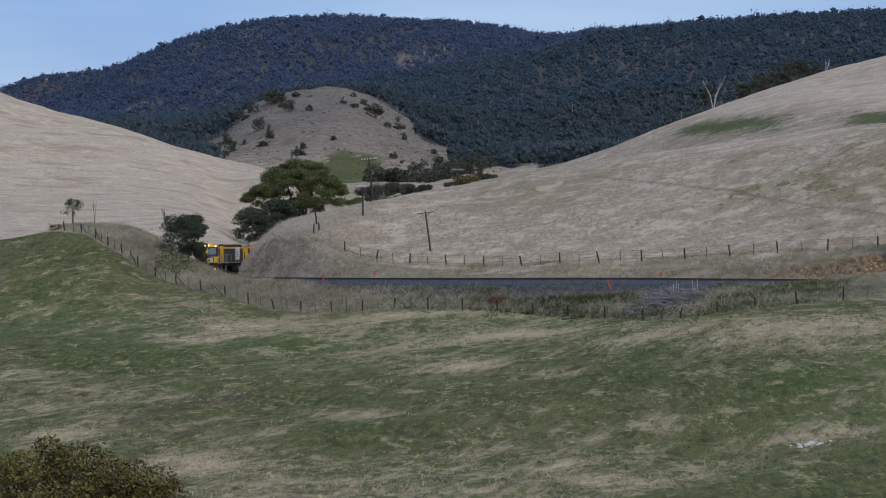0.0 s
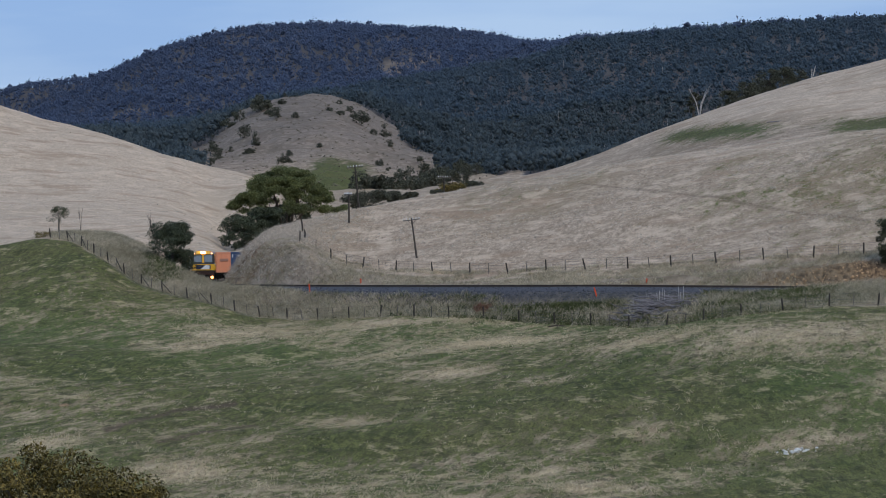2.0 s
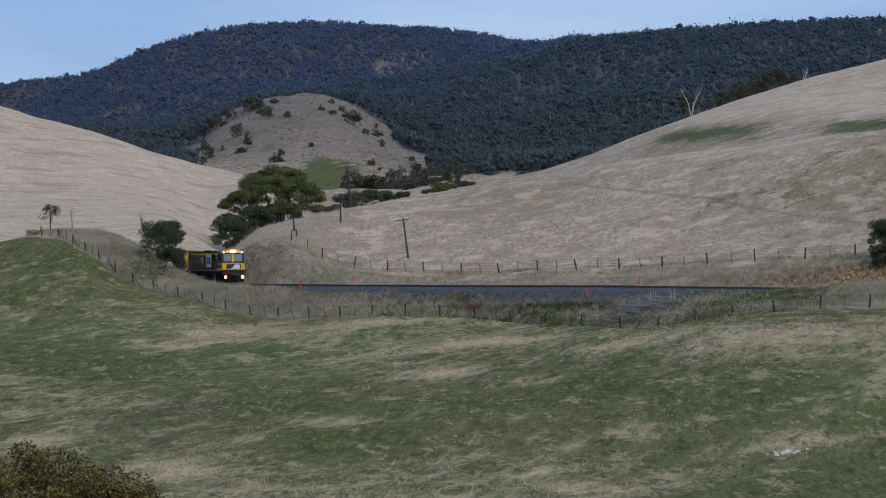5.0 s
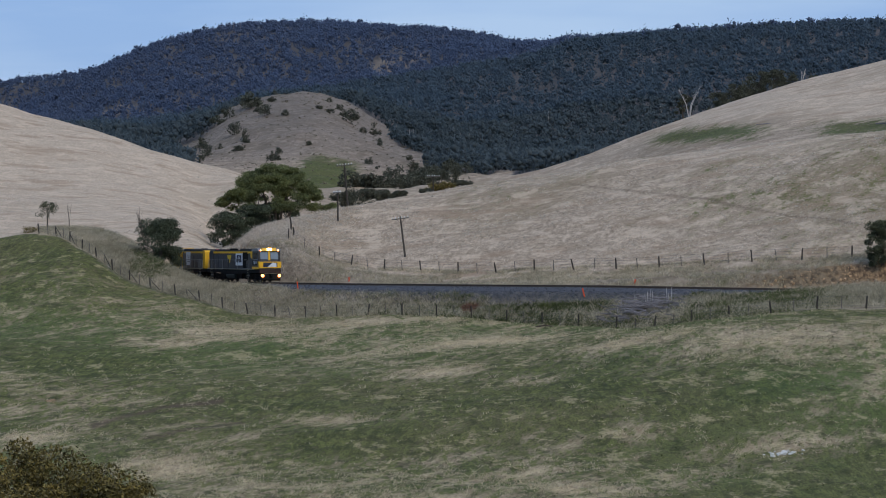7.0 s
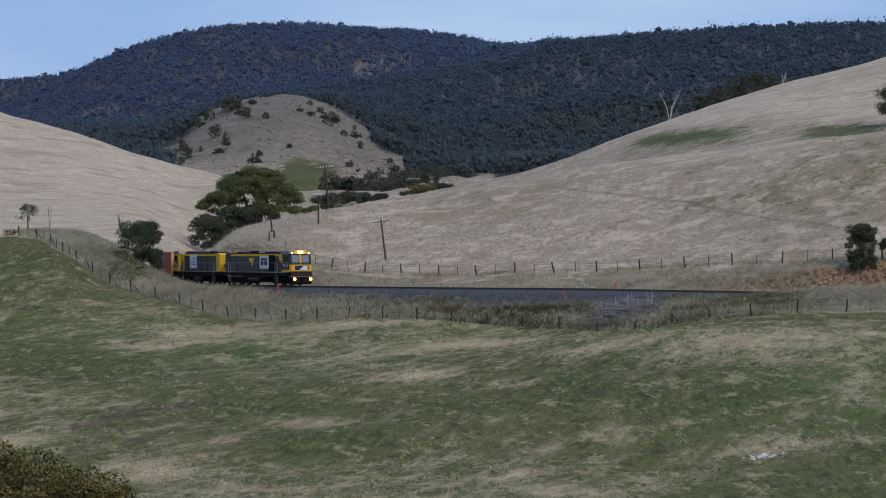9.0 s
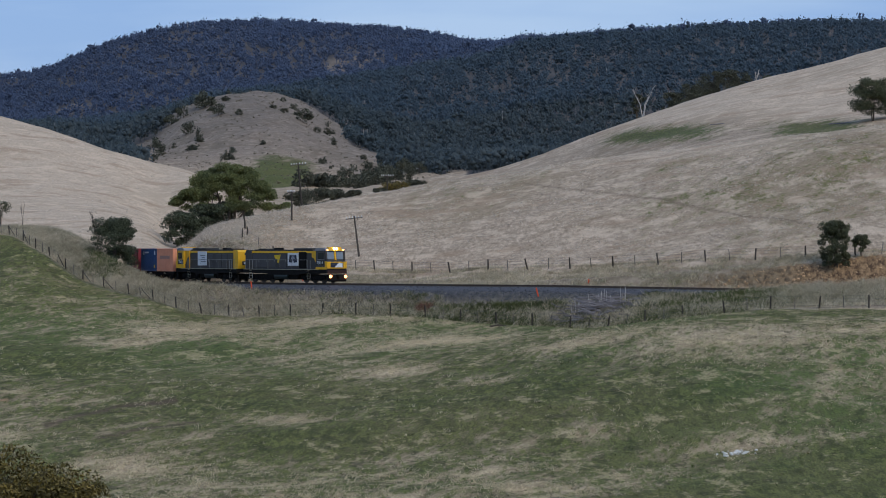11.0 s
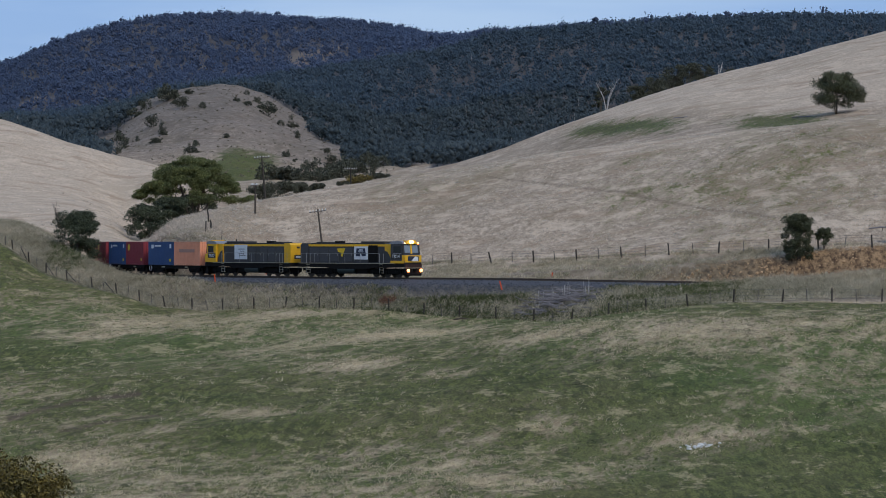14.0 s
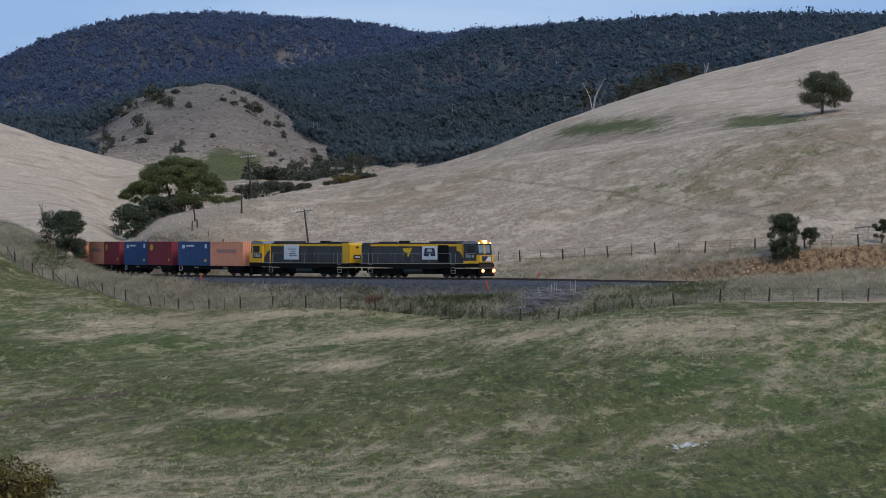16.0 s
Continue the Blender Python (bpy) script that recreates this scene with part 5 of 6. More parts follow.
def build_clutter():
    rng = np.random.default_rng(33)
    # brushwood heaped against the embankment
    root = tagged(new("brush_pile"), "heap of grey cut branches against the embankment", "brush pile")
    c = spot(30.8, 328.0)
    root.location = c
    for k in range(230):
        u = rng.normal(size=2) * (1.9, 1.7)
        x, y = c.x + u[0], c.y + u[1]
        z = height(x, y) - c.z + rng.uniform(0, 0.85) * max(0, 1 - (u[0] / 4.2) ** 2)
        a = rng.uniform(-0.5, 0.5) + (math.pi if rng.random() < 0.5 else 0)
        ln = rng.uniform(0.5, 1.5)
        dz = rng.normal() * 0.28
        p = np.array((u[0], u[1], z))
        q = p + np.array((math.cos(a) * ln, math.sin(a) * ln * 0.6, dz))
        m = (p + q) / 2 + rng.normal(size=3) * 0.08
        v, f = tube([p, m, q], [0.055, 0.05, 0.03], 5)
        join_mesh("branch", [v], [f], [M_BRUSH], root)
    for k in range(18):
        u = (rng.uniform(-2.6, 2.8), rng.uniform(0.6, 1.6))
        z = height(c.x + u[0], c.y + u[1]) - c.z
        v, f = tube([(u[0], u[1], z), (u[0] + rng.normal() * 0.1, u[1], z + rng.uniform(0.9, 1.6))], [0.04, 0.025], 4)
        join_mesh("branch", [v], [f], [M_DEAD], root)
    # fallen limb below the fence
    for b, d, ln, tag in ((-1.0, 325.5, 1.7, "dark fallen limb lying in the paddock"), (121.5, 340, 2.6, "fallen limb lying across the fence line"), (99, 513, 6.0, "fallen log in the hollow of the hill"), (64, 550, 4.0, "fallen log in the hollow of the hill")):
        p = spot(b, d, 0.12 if ln < 2 else 0.3)
        if b == 121.5:
            p.z += 0.7
        v, f = tube([p, p + Vector((ln * 0.5, 0, 0.14)), p + Vector((ln, 0.1, 0.04))], [0.07, 0.09, 0.04], 6)
        v2, f2 = tube([p + Vector((ln * 0.55, 0, 0.1)), p + Vector((ln * 0.5, -0.1, -0.35))], [0.05, 0.03], 5)
        root = tagged(new("fallen_limb"), tag, "log")
        join_mesh("limb", [v], [f], [M_BARK if b < 50 else M_BRUSH], root)
        join_mesh("branch", [v2], [f2], [M_BARK], root)
    # pale rocks in the near field
    root = tagged(new("rock_outcrop"), "small outcrop of pale limestone in the pasture", "rocks")
    c = spot(71.8, 206.0)
    root.location = c
    for k in range(46):
        u = rng.normal(size=2) * (0.5, 0.6)
        bm = bmesh.new()
        bmesh.ops.create_icosphere(bm, subdivisions=1, radius=rng.uniform(0.05, 0.16))
        for v in bm.verts:
            v.co *= rng.uniform(0.7, 1.25)
            v.co.z *= 0.6
        bmesh.ops.translate(bm, verts=bm.verts, vec=(u[0], u[1], height(c.x + u[0], c.y + u[1]) - c.z + 0.03))
        part("rock", bm, M_ROCK, root)
    # broken yellow rock in the cutting
    root = tagged(new("cut_rock_face"), "broken yellow clay rock exposed in the cutting", "rock face")
    for k in range(560):
        b = rng.uniform(66, 146)
        d = 333 - 0.05 * (b - 72) + rng.uniform(0.0, 5.5)
        x, y = b * d / 1000, d
        g = float(track_gap(np.array([x]), np.array([y]))[0])
        if not 2.9 < g < 6.0:
            continue
        bm = bmesh.new()
        bmesh.ops.create_icosphere(bm, subdivisions=1, radius=rng.uniform(0.04, 0.1) * rng.choice((1.0, 1.0, 1.6)))
        turn = pose(0, 0, 0, rng.uniform(-35, 35), rng.uniform(-35, 35), rng.uniform(0, 180))
        for v in bm.verts:
            v.co *= rng.uniform(0.6, 1.35)
            v.co.x *= 1.5
            v.co = turn @ v.co
        bmesh.ops.translate(bm, verts=bm.verts, vec=(x, y, height(x, y)))
        part("rock", bm, M_CLAY, root)


build_fences()
build_poles()
build_markers()
build_clutter()


# ---- the train ----
M_YELLOW = material("loco_yellow_paint", (0.82, 0.44, 0.012), 0.5, scale=3, second=(0.55, 0.29, 0.012), amount=0.6, gloss=0.5)
M_GREY = material("loco_grey_paint", (0.03, 0.029, 0.031), 0.45, scale=3, second=(0.042, 0.041, 0.045), amount=0.7, gloss=0.5)
M_DOOR_GREY = material("loco_door_grey", (0.043, 0.042, 0.046), 0.45, scale=4, second=(0.06, 0.059, 0.066), gloss=0.5)
M_ROOF_GREY = material("cab_roof_grey", (0.24, 0.245, 0.26), 0.5, scale=4, second=(0.15, 0.15, 0.165))
M_BLACK = material("grimy_black", (0.006, 0.006, 0.006), 0.8, scale=5, second=(0.018, 0.015, 0.013), amount=0.6, gloss=0.12)
M_SOOT = material("sooty_roof", (0.035, 0.034, 0.034), 0.85, scale=4, second=(0.075, 0.065, 0.055))
M_WHITE = material("white_panel", (0.72, 0.73, 0.74), 0.5, scale=4, second=(0.5, 0.52, 0.55), amount=0.6)
M_NAVY = material("navy_paint", (0.022, 0.03, 0.06), 0.4)
M_BEAM = material("dark_red_beam", (0.035, 0.018, 0.014), 0.6, scale=5)
M_RAILING = material("pale_handrail", (0.26, 0.26, 0.25), 0.5, scale=8)
M_EDGE = material("walkway_edge", (0.38, 0.34, 0.24), 0.6, scale=5)
M_GLASS = material("cab_glass", (0.03, 0.035, 0.04), 0.08, gloss=0.5, amount=0.1)
# pale base colour puts the reflected sky into the windscreen panes
M_SCREEN = material("windscreen_sky_glass", (0.20, 0.23, 0.25), 0.06, gloss=0.9, scale=3, second=(0.12, 0.14, 0.15))
M_LAMP = material("lit_headlamp", (1.0, 0.8, 0.5), 0.3, emit=(1.0, 0.52, 0.2), power=13)
M_LAMP_LOW = material("lit_ditch_lamp", (1.0, 0.75, 0.45), 0.3, emit=(1.0, 0.3, 0.07), power=8)
M_STEEL = material("worn_wheel_steel", (0.08, 0.07, 0.062), 0.6, 0.4, scale=8, second=(0.05, 0.045, 0.04))
M_TANK = material("dark_green_tank", (0.028, 0.04, 0.038), 0.5, scale=4)
M_BOX_ORANGE = material("orange_container_paint", (0.86, 0.36, 0.21), 0.6, scale=2.0, second=(0.68, 0.26, 0.14), amount=0.7)
M_BOX_BLUE = material("blue_container_paint", (0.045, 0.09, 0.20), 0.55, scale=2.0, second=(0.03, 0.065, 0.15), amount=0.7)
M_BOX_RED = material("maroon_container_paint", (0.29, 0.04, 0.05), 0.55, scale=2.0, second=(0.19, 0.028, 0.036), amount=0.7)
M_MARK_YELLOW = material("yellow_mark", (0.75, 0.5, 0.03), 0.5)
M_MARK_GREY = material("faded_grey_mark", (0.50, 0.27, 0.20), 0.6)

vehicles = []   # thing, metres behind the train's front, length, shift along it, turned round
wheelsets = []  # wheelset, place in its bogie, radius, turned round


def prism(bm, outline, y0, y1):
    """An outline in x and z, drawn out from y0 to y1."""
    a = [bm.verts.new((x, y0, z)) for x, z in outline]
    b = [bm.verts.new((x, y1, z)) for x, z in outline]
    n = len(outline)
    bm.faces.new(a)
    bm.faces.new(b[::-1])
    for k in range(n):
        bm.faces.new((a[k], b[k], b[(k + 1) % n], a[(k + 1) % n]))
    bmesh.ops.recalc_face_normals(bm, faces=bm.faces)


def box_part(name, mat, parent, c, s, bevel=0.02, label=""):
    bm = bmesh.new()
    box(bm, *c, *s, bevel)
    return part(name, bm, mat, parent, label)


def rod(name, mat, parent, points, r, label="", sides=5):
    v, f = tube(points, [r] * len(points), sides)
    return join_mesh(name, [v], [f], [mat], parent, label)


def wheelset(parent, x, z, r, turned):
    bm = bmesh.new()
    for y in (-0.57, 0.57):
        bmesh.ops.create_cone(bm, cap_ends=True, segments=18, radius1=r, radius2=r, depth=0.13, matrix=pose(0, y, 0, 90, 0, 0))
        bmesh.ops.create_cone(bm, cap_ends=True, segments=10, radius1=0.13, radius2=0.1, depth=0.26, matrix=pose(0, y * 1.1, 0, 90, 0, 0))
    bmesh.ops.create_cone(bm, cap_ends=True, segments=8, radius1=0.08, radius2=0.08, depth=1.3, matrix=pose(0, 0, 0, 90, 0, 0))
    ob = part("wheelset", bm, M_STEEL, parent, "worn steel wheels on an axle")
    ob.location = (x, 0, z)
    wheelsets.append((ob, x, z, r, turned))


def bogie(parent, x, axles, gap, r, turned, mat):
    bm = bmesh.new()
    half = gap * (axles - 1) / 2 + 0.55
    for y in (-0.86, 0.86):
        prism(bm, [(-half, 0.42), (-half, 0.74), (-half + 0.25, 0.86), (-0.3, 0.92), (0.3, 0.92), (half - 0.25, 0.86), (half, 0.74), (half, 0.42),
                   (0.35, 0.3), (-0.35, 0.3)], y - 0.06, y + 0.06)
        for k in range(axles):
            box(bm, gap * (k - (axles - 1) / 2), y * 1.06, r, 0.3, 0.16, 0.3, 0.02)
            for q in (-0.32, 0.32):
                box(bm, gap * (k - (axles - 1) / 2) + q, y * 1.05, 0.62, 0.13, 0.14, 0.3, 0.01)
    box(bm, 0, 0, 0.7, 0.6, 1.8, 0.2, 0.02)
    box(bm, 0, 0, 0.58, 2 * half - 0.2, 1.0, 0.66, 0.03)
    ob = part("bogie", bm, mat, parent, "black grimy bogie frame")
    ob.location = (x, 0, 0)
    for k in range(axles):
        wheelset(ob, gap * (k - (axles - 1) / 2), r, r, turned)
    return ob


def writing(text, parent, mat, size, m, label=""):
    cu = bpy.data.curves.new("lettering", "FONT")
    cu.body = text
    cu.size = size
    cu.align_x = "CENTER"
    cu.extrude = 0.004
    cu.materials.append(mat)
    ob = new("lettering", cu)
    ob.parent = parent
    ob.matrix_basis = m
    return tagged(ob, label)


def locomotive(number, label, lead):
    turned = not lead
    L = tagged(new("locomotive"), label, "locomotive", "pair of locomotives")
    # frame and running gear
    bm = bmesh.new()
    prism(bm, [(-7.35, 1.05), (-7.35, 1.45), (7.3, 1.45), (7.3, 1.05), (3.0, 0.98), (2.3, 0.85), (-2.6, 0.85), (-3.2, 0.98)], -1.3, 1.3)
    part("underframe", bm, M_BLACK, L)
    for y in (-1.32, 1.32):
        box_part("walkway_edge", M_EDGE, L, (-0.6, y, 1.43), (13.2, 0.035, 0.06), 0.0, "pale painted walkway edge")
    bogie(L, 4.5, 3, 1.55, 0.46, turned, M_BLACK)
    bogie(L, -4.5, 3, 1.55, 0.46, turned, M_BLACK)
    bm = bmesh.new()
    bmesh.ops.create_cone(bm, cap_ends=True, segments=16, radius1=0.36, radius2=0.36, depth=2.3, matrix=pose(-0.7, -0.92, 0.72, 0, 90, 0))
    bmesh.ops.create_cone(bm, cap_ends=True, segments=16, radius1=0.36, radius2=0.36, depth=2.3, matrix=pose(-0.7, 0.92, 0.72, 0, 90, 0))
    part("air_reservoir", bm, M_TANK, L, "dark green cylindrical reservoir")
    box_part("fuel_tank", M_BLACK, L, (-0.3, 0, 0.66), (4.6, 2.0, 0.62), 0.12)
    # long hood, in panels
    bm = bmesh.new()
    prism(bm, [(-6.1, 1.45), (-6.1, 3.42), (4.5, 3.42), (4.5, 1.45)], -0.98, 0.98)
    part("hood", bm, M_GREY, L, "dark grey engine hood")
    bm = bmesh.new()
    prism(bm, [(-7.2, 1.45), (-7.2, 3.3), (-7.0, 3.5), (-6.1, 3.5), (-6.1, 1.45)], -1.04, 1.04)
    part("hood_end", bm, M_YELLOW if turned else M_GREY, L, "yellow hood end" if turned else "dark grey hood end")
    box_part("number_board", M_SOOT, L, (-7.215, 0.0, 2.05), (0.03, 1.05, 0.42), 0.0)
    box_part("lettering", M_WHITE, L, (-7.235, 0.0, 2.05), (0.012, 0.7, 0.2), 0.0)
    box_part("tail_lamp", M_SOOT, L, (-7.22, 0.0, 3.05), (0.08, 0.42, 0.2), 0.02)
    for y in (-1, 1):
        box_part("cantrail", M_YELLOW, L, (-0.8, y * 0.995, 3.28), (10.6, 0.035, 0.22), 0.0, "yellow band along the hood's top")
        for x, w in ((-5.3, 1.25), (-3.95, 1.25), (-2.55, 1.3), (-0.55, 1.1), (0.55, 0.9)):
            box_part("hood_door", M_DOOR_GREY if w > 1 else M_GREY, L, (x, y * 1.0, 2.3), (w, 0.05, 1.4), 0.012)
            rod("door_handle", M_RAILING, L, [(x + w * 0.4, y * 1.04, 2.2), (x + w * 0.4, y * 1.04, 2.4)], 0.02)
        if lead:
            bm = bmesh.new()
            box(bm, 2.85, y * 1.0, 2.42, 1.25, 0.06, 1.75, 0.01)
            for k in range(9):
                box(bm, 2.85, y * 1.035, 1.7 + 0.18 * k, 1.15, 0.03, 0.05)
            part("radiator_grille", bm, M_BLACK, L, "black slatted radiator intake")
            box_part("panel", M_WHITE, L, (1.2, y * 1.03, 2.5), (1.85, 0.04, 1.35), 0.0, "white sign panel")
        else:
            box_part("panel", M_WHITE, L, (1.4, y * 1.03, 2.55), (2.2, 0.04, 1.55), 0.0, "white sign panel")
        if lead:
            bm = bmesh.new()
            prism(bm, [(0.62, 2.98), (1.78, 2.98), (1.92, 2.2), (1.36, 2.14), (1.2, 2.55), (1.04, 2.14), (0.48, 2.2)], y * 1.052, y * 1.06)
            part("emblem", bm, M_NAVY, L, "dark figure on the sign")
            for z, w in ((2.86, 0.5), (2.74, 0.62), (2.62, 0.7)):
                box_part("lettering", M_WHITE, L, (1.2, y * 1.064, z), (w, 0.008, 0.05), 0.0)
            bm = bmesh.new()
            prism(bm, [(-2.1, 2.95), (-0.95, 3.0), (-1.15, 2.55), (-1.35, 2.1), (-1.55, 2.15), (-1.5, 2.5), (-1.95, 2.6)], y * 1.03, y * 1.045)
            part("emblem", bm, M_MARK_YELLOW, L, "yellow emblem on the grey hood")
        else:
            for k in range(4):
                box_part("lettering", M_DOOR_GREY, L, (1.15 + 0.1 * (k % 2), y * 1.055, 2.2 + 0.22 * k), (1.2 - 0.25 * (k % 3), 0.01, 0.07), 0.0)
        # handrails and steps
        rail_y = y * 1.27
        rod("handrail", M_RAILING, L, [(-6.9, rail_y, 2.45), (-3.0, rail_y, 2.45), (3.9, rail_y, 2.45)], 0.02, "pale tubular handrail")
        for x in (-6.9, -5.0, -2.9, -0.8, 1.3, 3.9):
            rod("stanchion", M_RAILING, L, [(x, rail_y, 1.45), (x, rail_y, 2.45)], 0.018)
        for x in (-5.9, 4.2):
            for z in (0.45, 0.75, 1.05, 1.3):
                box_part("step", M_EDGE, L, (x, y * 1.25, z), (0.42, 0.2, 0.04), 0.0)
            rod("grab_rail", M_RAILING, L, [(x - 0.26, rail_y, 0.5), (x - 0.26, rail_y, 2.45)], 0.028)
            rod("grab_rail", M_RAILING, L, [(x + 0.26, rail_y, 0.5), (x + 0.26, rail_y, 2.45)], 0.028)
    # roof gear
    bm = bmesh.new()
    prism(bm, [(-6.0, 3.42), (-5.7, 3.54), (4.3, 3.54), (4.5, 3.42)], -0.9, 0.9)
    part("hood_roof", bm, M_SOOT, L, "sooty hood roof")
    box_part("fan_housing", M_SOOT, L, (2.6, 0, 3.6), (3.2, 1.7, 0.2), 0.05)
    box_part("exhaust", M_BLACK, L, (-2.6, 0, 3.62), (1.0, 0.6, 0.22), 0.04)
    box_part("fan_housing", M_SOOT, L, (-4.6, 0, 3.58), (1.4, 1.5, 0.14), 0.05)
    # cab
    bm = bmesh.new()
    prism(bm, [(4.5, 1.45), (4.5, 3.4), (5.45, 3.4), (5.45, 1.45)], -1.1, 1.1)
    part("cab_bulkhead", bm, M_YELLOW, L, "yellow section behind the cab")
    for y in (-1, 1):
        bm = bmesh.new()
        prism(bm, [(4.52, 1.47), (4.52, 2.75), (4.9, 2.6), (5.4, 1.9), (5.4, 1.47)], y * 1.105, y * 1.125)
        part("flash", bm, M_GREY, L, "dark grey diagonal flash")
    bm = bmesh.new()
    prism(bm, [(5.45, 1.45), (5.45, 3.45), (7.0, 3.45), (7.12, 2.4), (7.38, 2.25), (7.38, 1.45)], -1.32, 1.32)
    bmesh.ops.bevel(bm, geom=[e for e in bm.edges], offset=0.05, segments=1, affect="EDGES")
    part("cab", bm, M_YELLOW if turned else M_GREY, L, "yellow cab body" if turned else "dark grey cab side")
    box_part("cab_front", M_YELLOW, L, (7.385, 0, 1.9), (0.05, 2.62, 0.72), 0.02, "yellow cab front")
    for y in (-1, 1):
        box_part("cab_base", M_YELLOW, L, (6.4, y * 1.325, 1.58), (1.85, 0.03, 0.26), 0.0, "yellow band under the cab")
        box_part("cab_corner", M_YELLOW, L, (7.2, y * 1.325, 2.0), (0.34, 0.03, 0.62), 0.0)
    bm = bmesh.new()
    prism(bm, [(5.3, 3.42), (5.4, 3.62), (5.9, 3.72), (6.8, 3.72), (7.1, 3.58), (7.15, 3.42)], -1.34, 1.34)
    part("cab_roof", bm, M_ROOF_GREY, L, "rounded light grey cab roof")
    bm = bmesh.new()
    prism(bm, [(6.75, 3.42), (6.75, 3.8), (7.05, 3.8), (7.2, 3.42)], -0.85, 0.85)
    part("light_housing", bm, M_YELLOW, L, "yellow headlight housing")
    for y in (-0.62, 0.62):
        bm = bmesh.new()
        prism(bm, [(7.0, 3.32), (7.11, 2.52), (7.16, 2.52), (7.05, 3.32)], y - 0.45, y + 0.45)
        part("windscreen", bm, M_SCREEN, L, "windscreen pane with the sky's reflection in its pale colour")
    for y in (-1.2, 0.0, 1.2):
        bm = bmesh.new()
        prism(bm, [(6.99, 3.42), (7.12, 2.42), (7.19, 2.42), (7.07, 3.42)], y - 0.12, y + 0.12)
        part("cab_pillar", bm, M_SOOT if y else M_YELLOW, L, "dark windscreen pillar" if y else "yellow centre pillar")
    for y in (-1, 1):
        box_part("side_window", M_GLASS, L, (6.35, y * 1.33, 2.85), (0.95, 0.03, 0.68), 0.0, "dark cab side window")
        box_part("window_frame", M_ROOF_GREY, L, (6.35, y * 1.325, 2.47), (1.1, 0.04, 0.06), 0.0)
        m = pose(6.2, y * 1.346, 2.0, 90, 0, 0) if y < 0 else pose(6.2, y * 1.346, 2.0, 90, 0, 180)
        box_part("number_plate", M_SOOT, L, (6.2, y * 1.33, 2.15), (1.35, 0.02, 0.5), 0.0, "dark plate behind the number")
        writing(number, L, M_WHITE, 0.48, m)
    # nose markings: navy panel and a white wedge
    box_part("nose_panel", M_NAVY, L, (7.415, 0, 1.92), (0.03, 1.7, 0.5), 0.0, "navy nose panel")
    bm = bmesh.new()
    a = [bm.verts.new(c) for c in ((7.435, 0.72, 1.67), (7.435, -0.35, 1.67), (7.435, 0.25, 2.16), (7.435, 0.72, 2.1))]
    b = [bm.verts.new((7.45, v.co.y, v.co.z)) for v in a]
    bm.faces.new(b)
    for k in range(4):
        bm.faces.new((a[k], a[(k + 1) % 4], b[(k + 1) % 4], b[k]))
    bmesh.ops.recalc_face_normals(bm, faces=bm.faces)
    part("nose_wedge", bm, M_WHITE, L, "white wedge on the nose")
    box_part("nose_lettering", M_DOOR_GREY, L, (7.437, -0.5, 2.02), (0.012, 0.55, 0.1), 0.0)
    box_part("buffer_beam", M_BEAM, L, (7.38, 0, 1.22), (0.18, 2.6, 0.42), 0.03, "dark red buffer beam")
    bm = bmesh.new()
    prism(bm, [(7.1, 0.95), (7.42, 0.95), (7.6, 0.3), (7.5, 0.18), (7.1, 0.3)], -1.15, 1.15)
    part("pilot_plate", bm, M_BLACK, L, "black pilot plate")
    box_part("coupler", M_BLACK, L, (7.62, 0, 0.78), (0.5, 0.3, 0.3), 0.04)
    box_part("coupler", M_BLACK, L, (-7.45, 0, 0.78), (0.5, 0.3, 0.3), 0.04)
    if lead:
        lamps = ((7.16, -0.16, 3.62, 0.15, M_LAMP), (7.16, 0.16, 3.62, 0.15, M_LAMP), (7.14, -1.05, 3.5, 0.085, M_LAMP_LOW), (7.14, 1.05, 3.5, 0.085, M_LAMP_LOW),
                 (7.62, -1.0, 0.72, 0.17, M_LAMP_LOW), (7.62, 1.0, 0.72, 0.17, M_LAMP_LOW))
    else:
        lamps = ((7.16, -0.16, 3.62, 0.13, M_GLASS), (7.16, 0.16, 3.62, 0.13, M_GLASS))
    for x, y, z, r, mat in lamps:
        bm = bmesh.new()
        bmesh.ops.create_cone(bm, cap_ends=True, segments=12, radius1=r, radius2=r * 0.85, depth=0.12, matrix=pose(x, y, z, 0, 90, 0))
        part("headlight" if z > 3.55 else "lamp", bm, mat, L, "lit warm lamp" if lead else "unlit lamp")
    return L


def corrugated(x0, x1, z0, z1, n, depth):
    """A wall in x and z pressed into n trapezoid ribs of that depth along y."""
    xs, ys = [], []
    w = (x1 - x0) / n
    for k in range(n):
        for u, d in ((0.0, 0), (0.3, 0), (0.5, 1), (0.8, 1)):
            xs.append(x0 + (k + u) * w)
            ys.append(d * depth)
    xs.append(x1)
    ys.append(0)
    v = [(x, y, z0) for x, y in zip(xs, ys)] + [(x, y, z1) for x, y in zip(xs, ys)]
    m = len(xs)
    return v, [(k, k + 1, m + k + 1, m + k) for k in range(m - 1)]


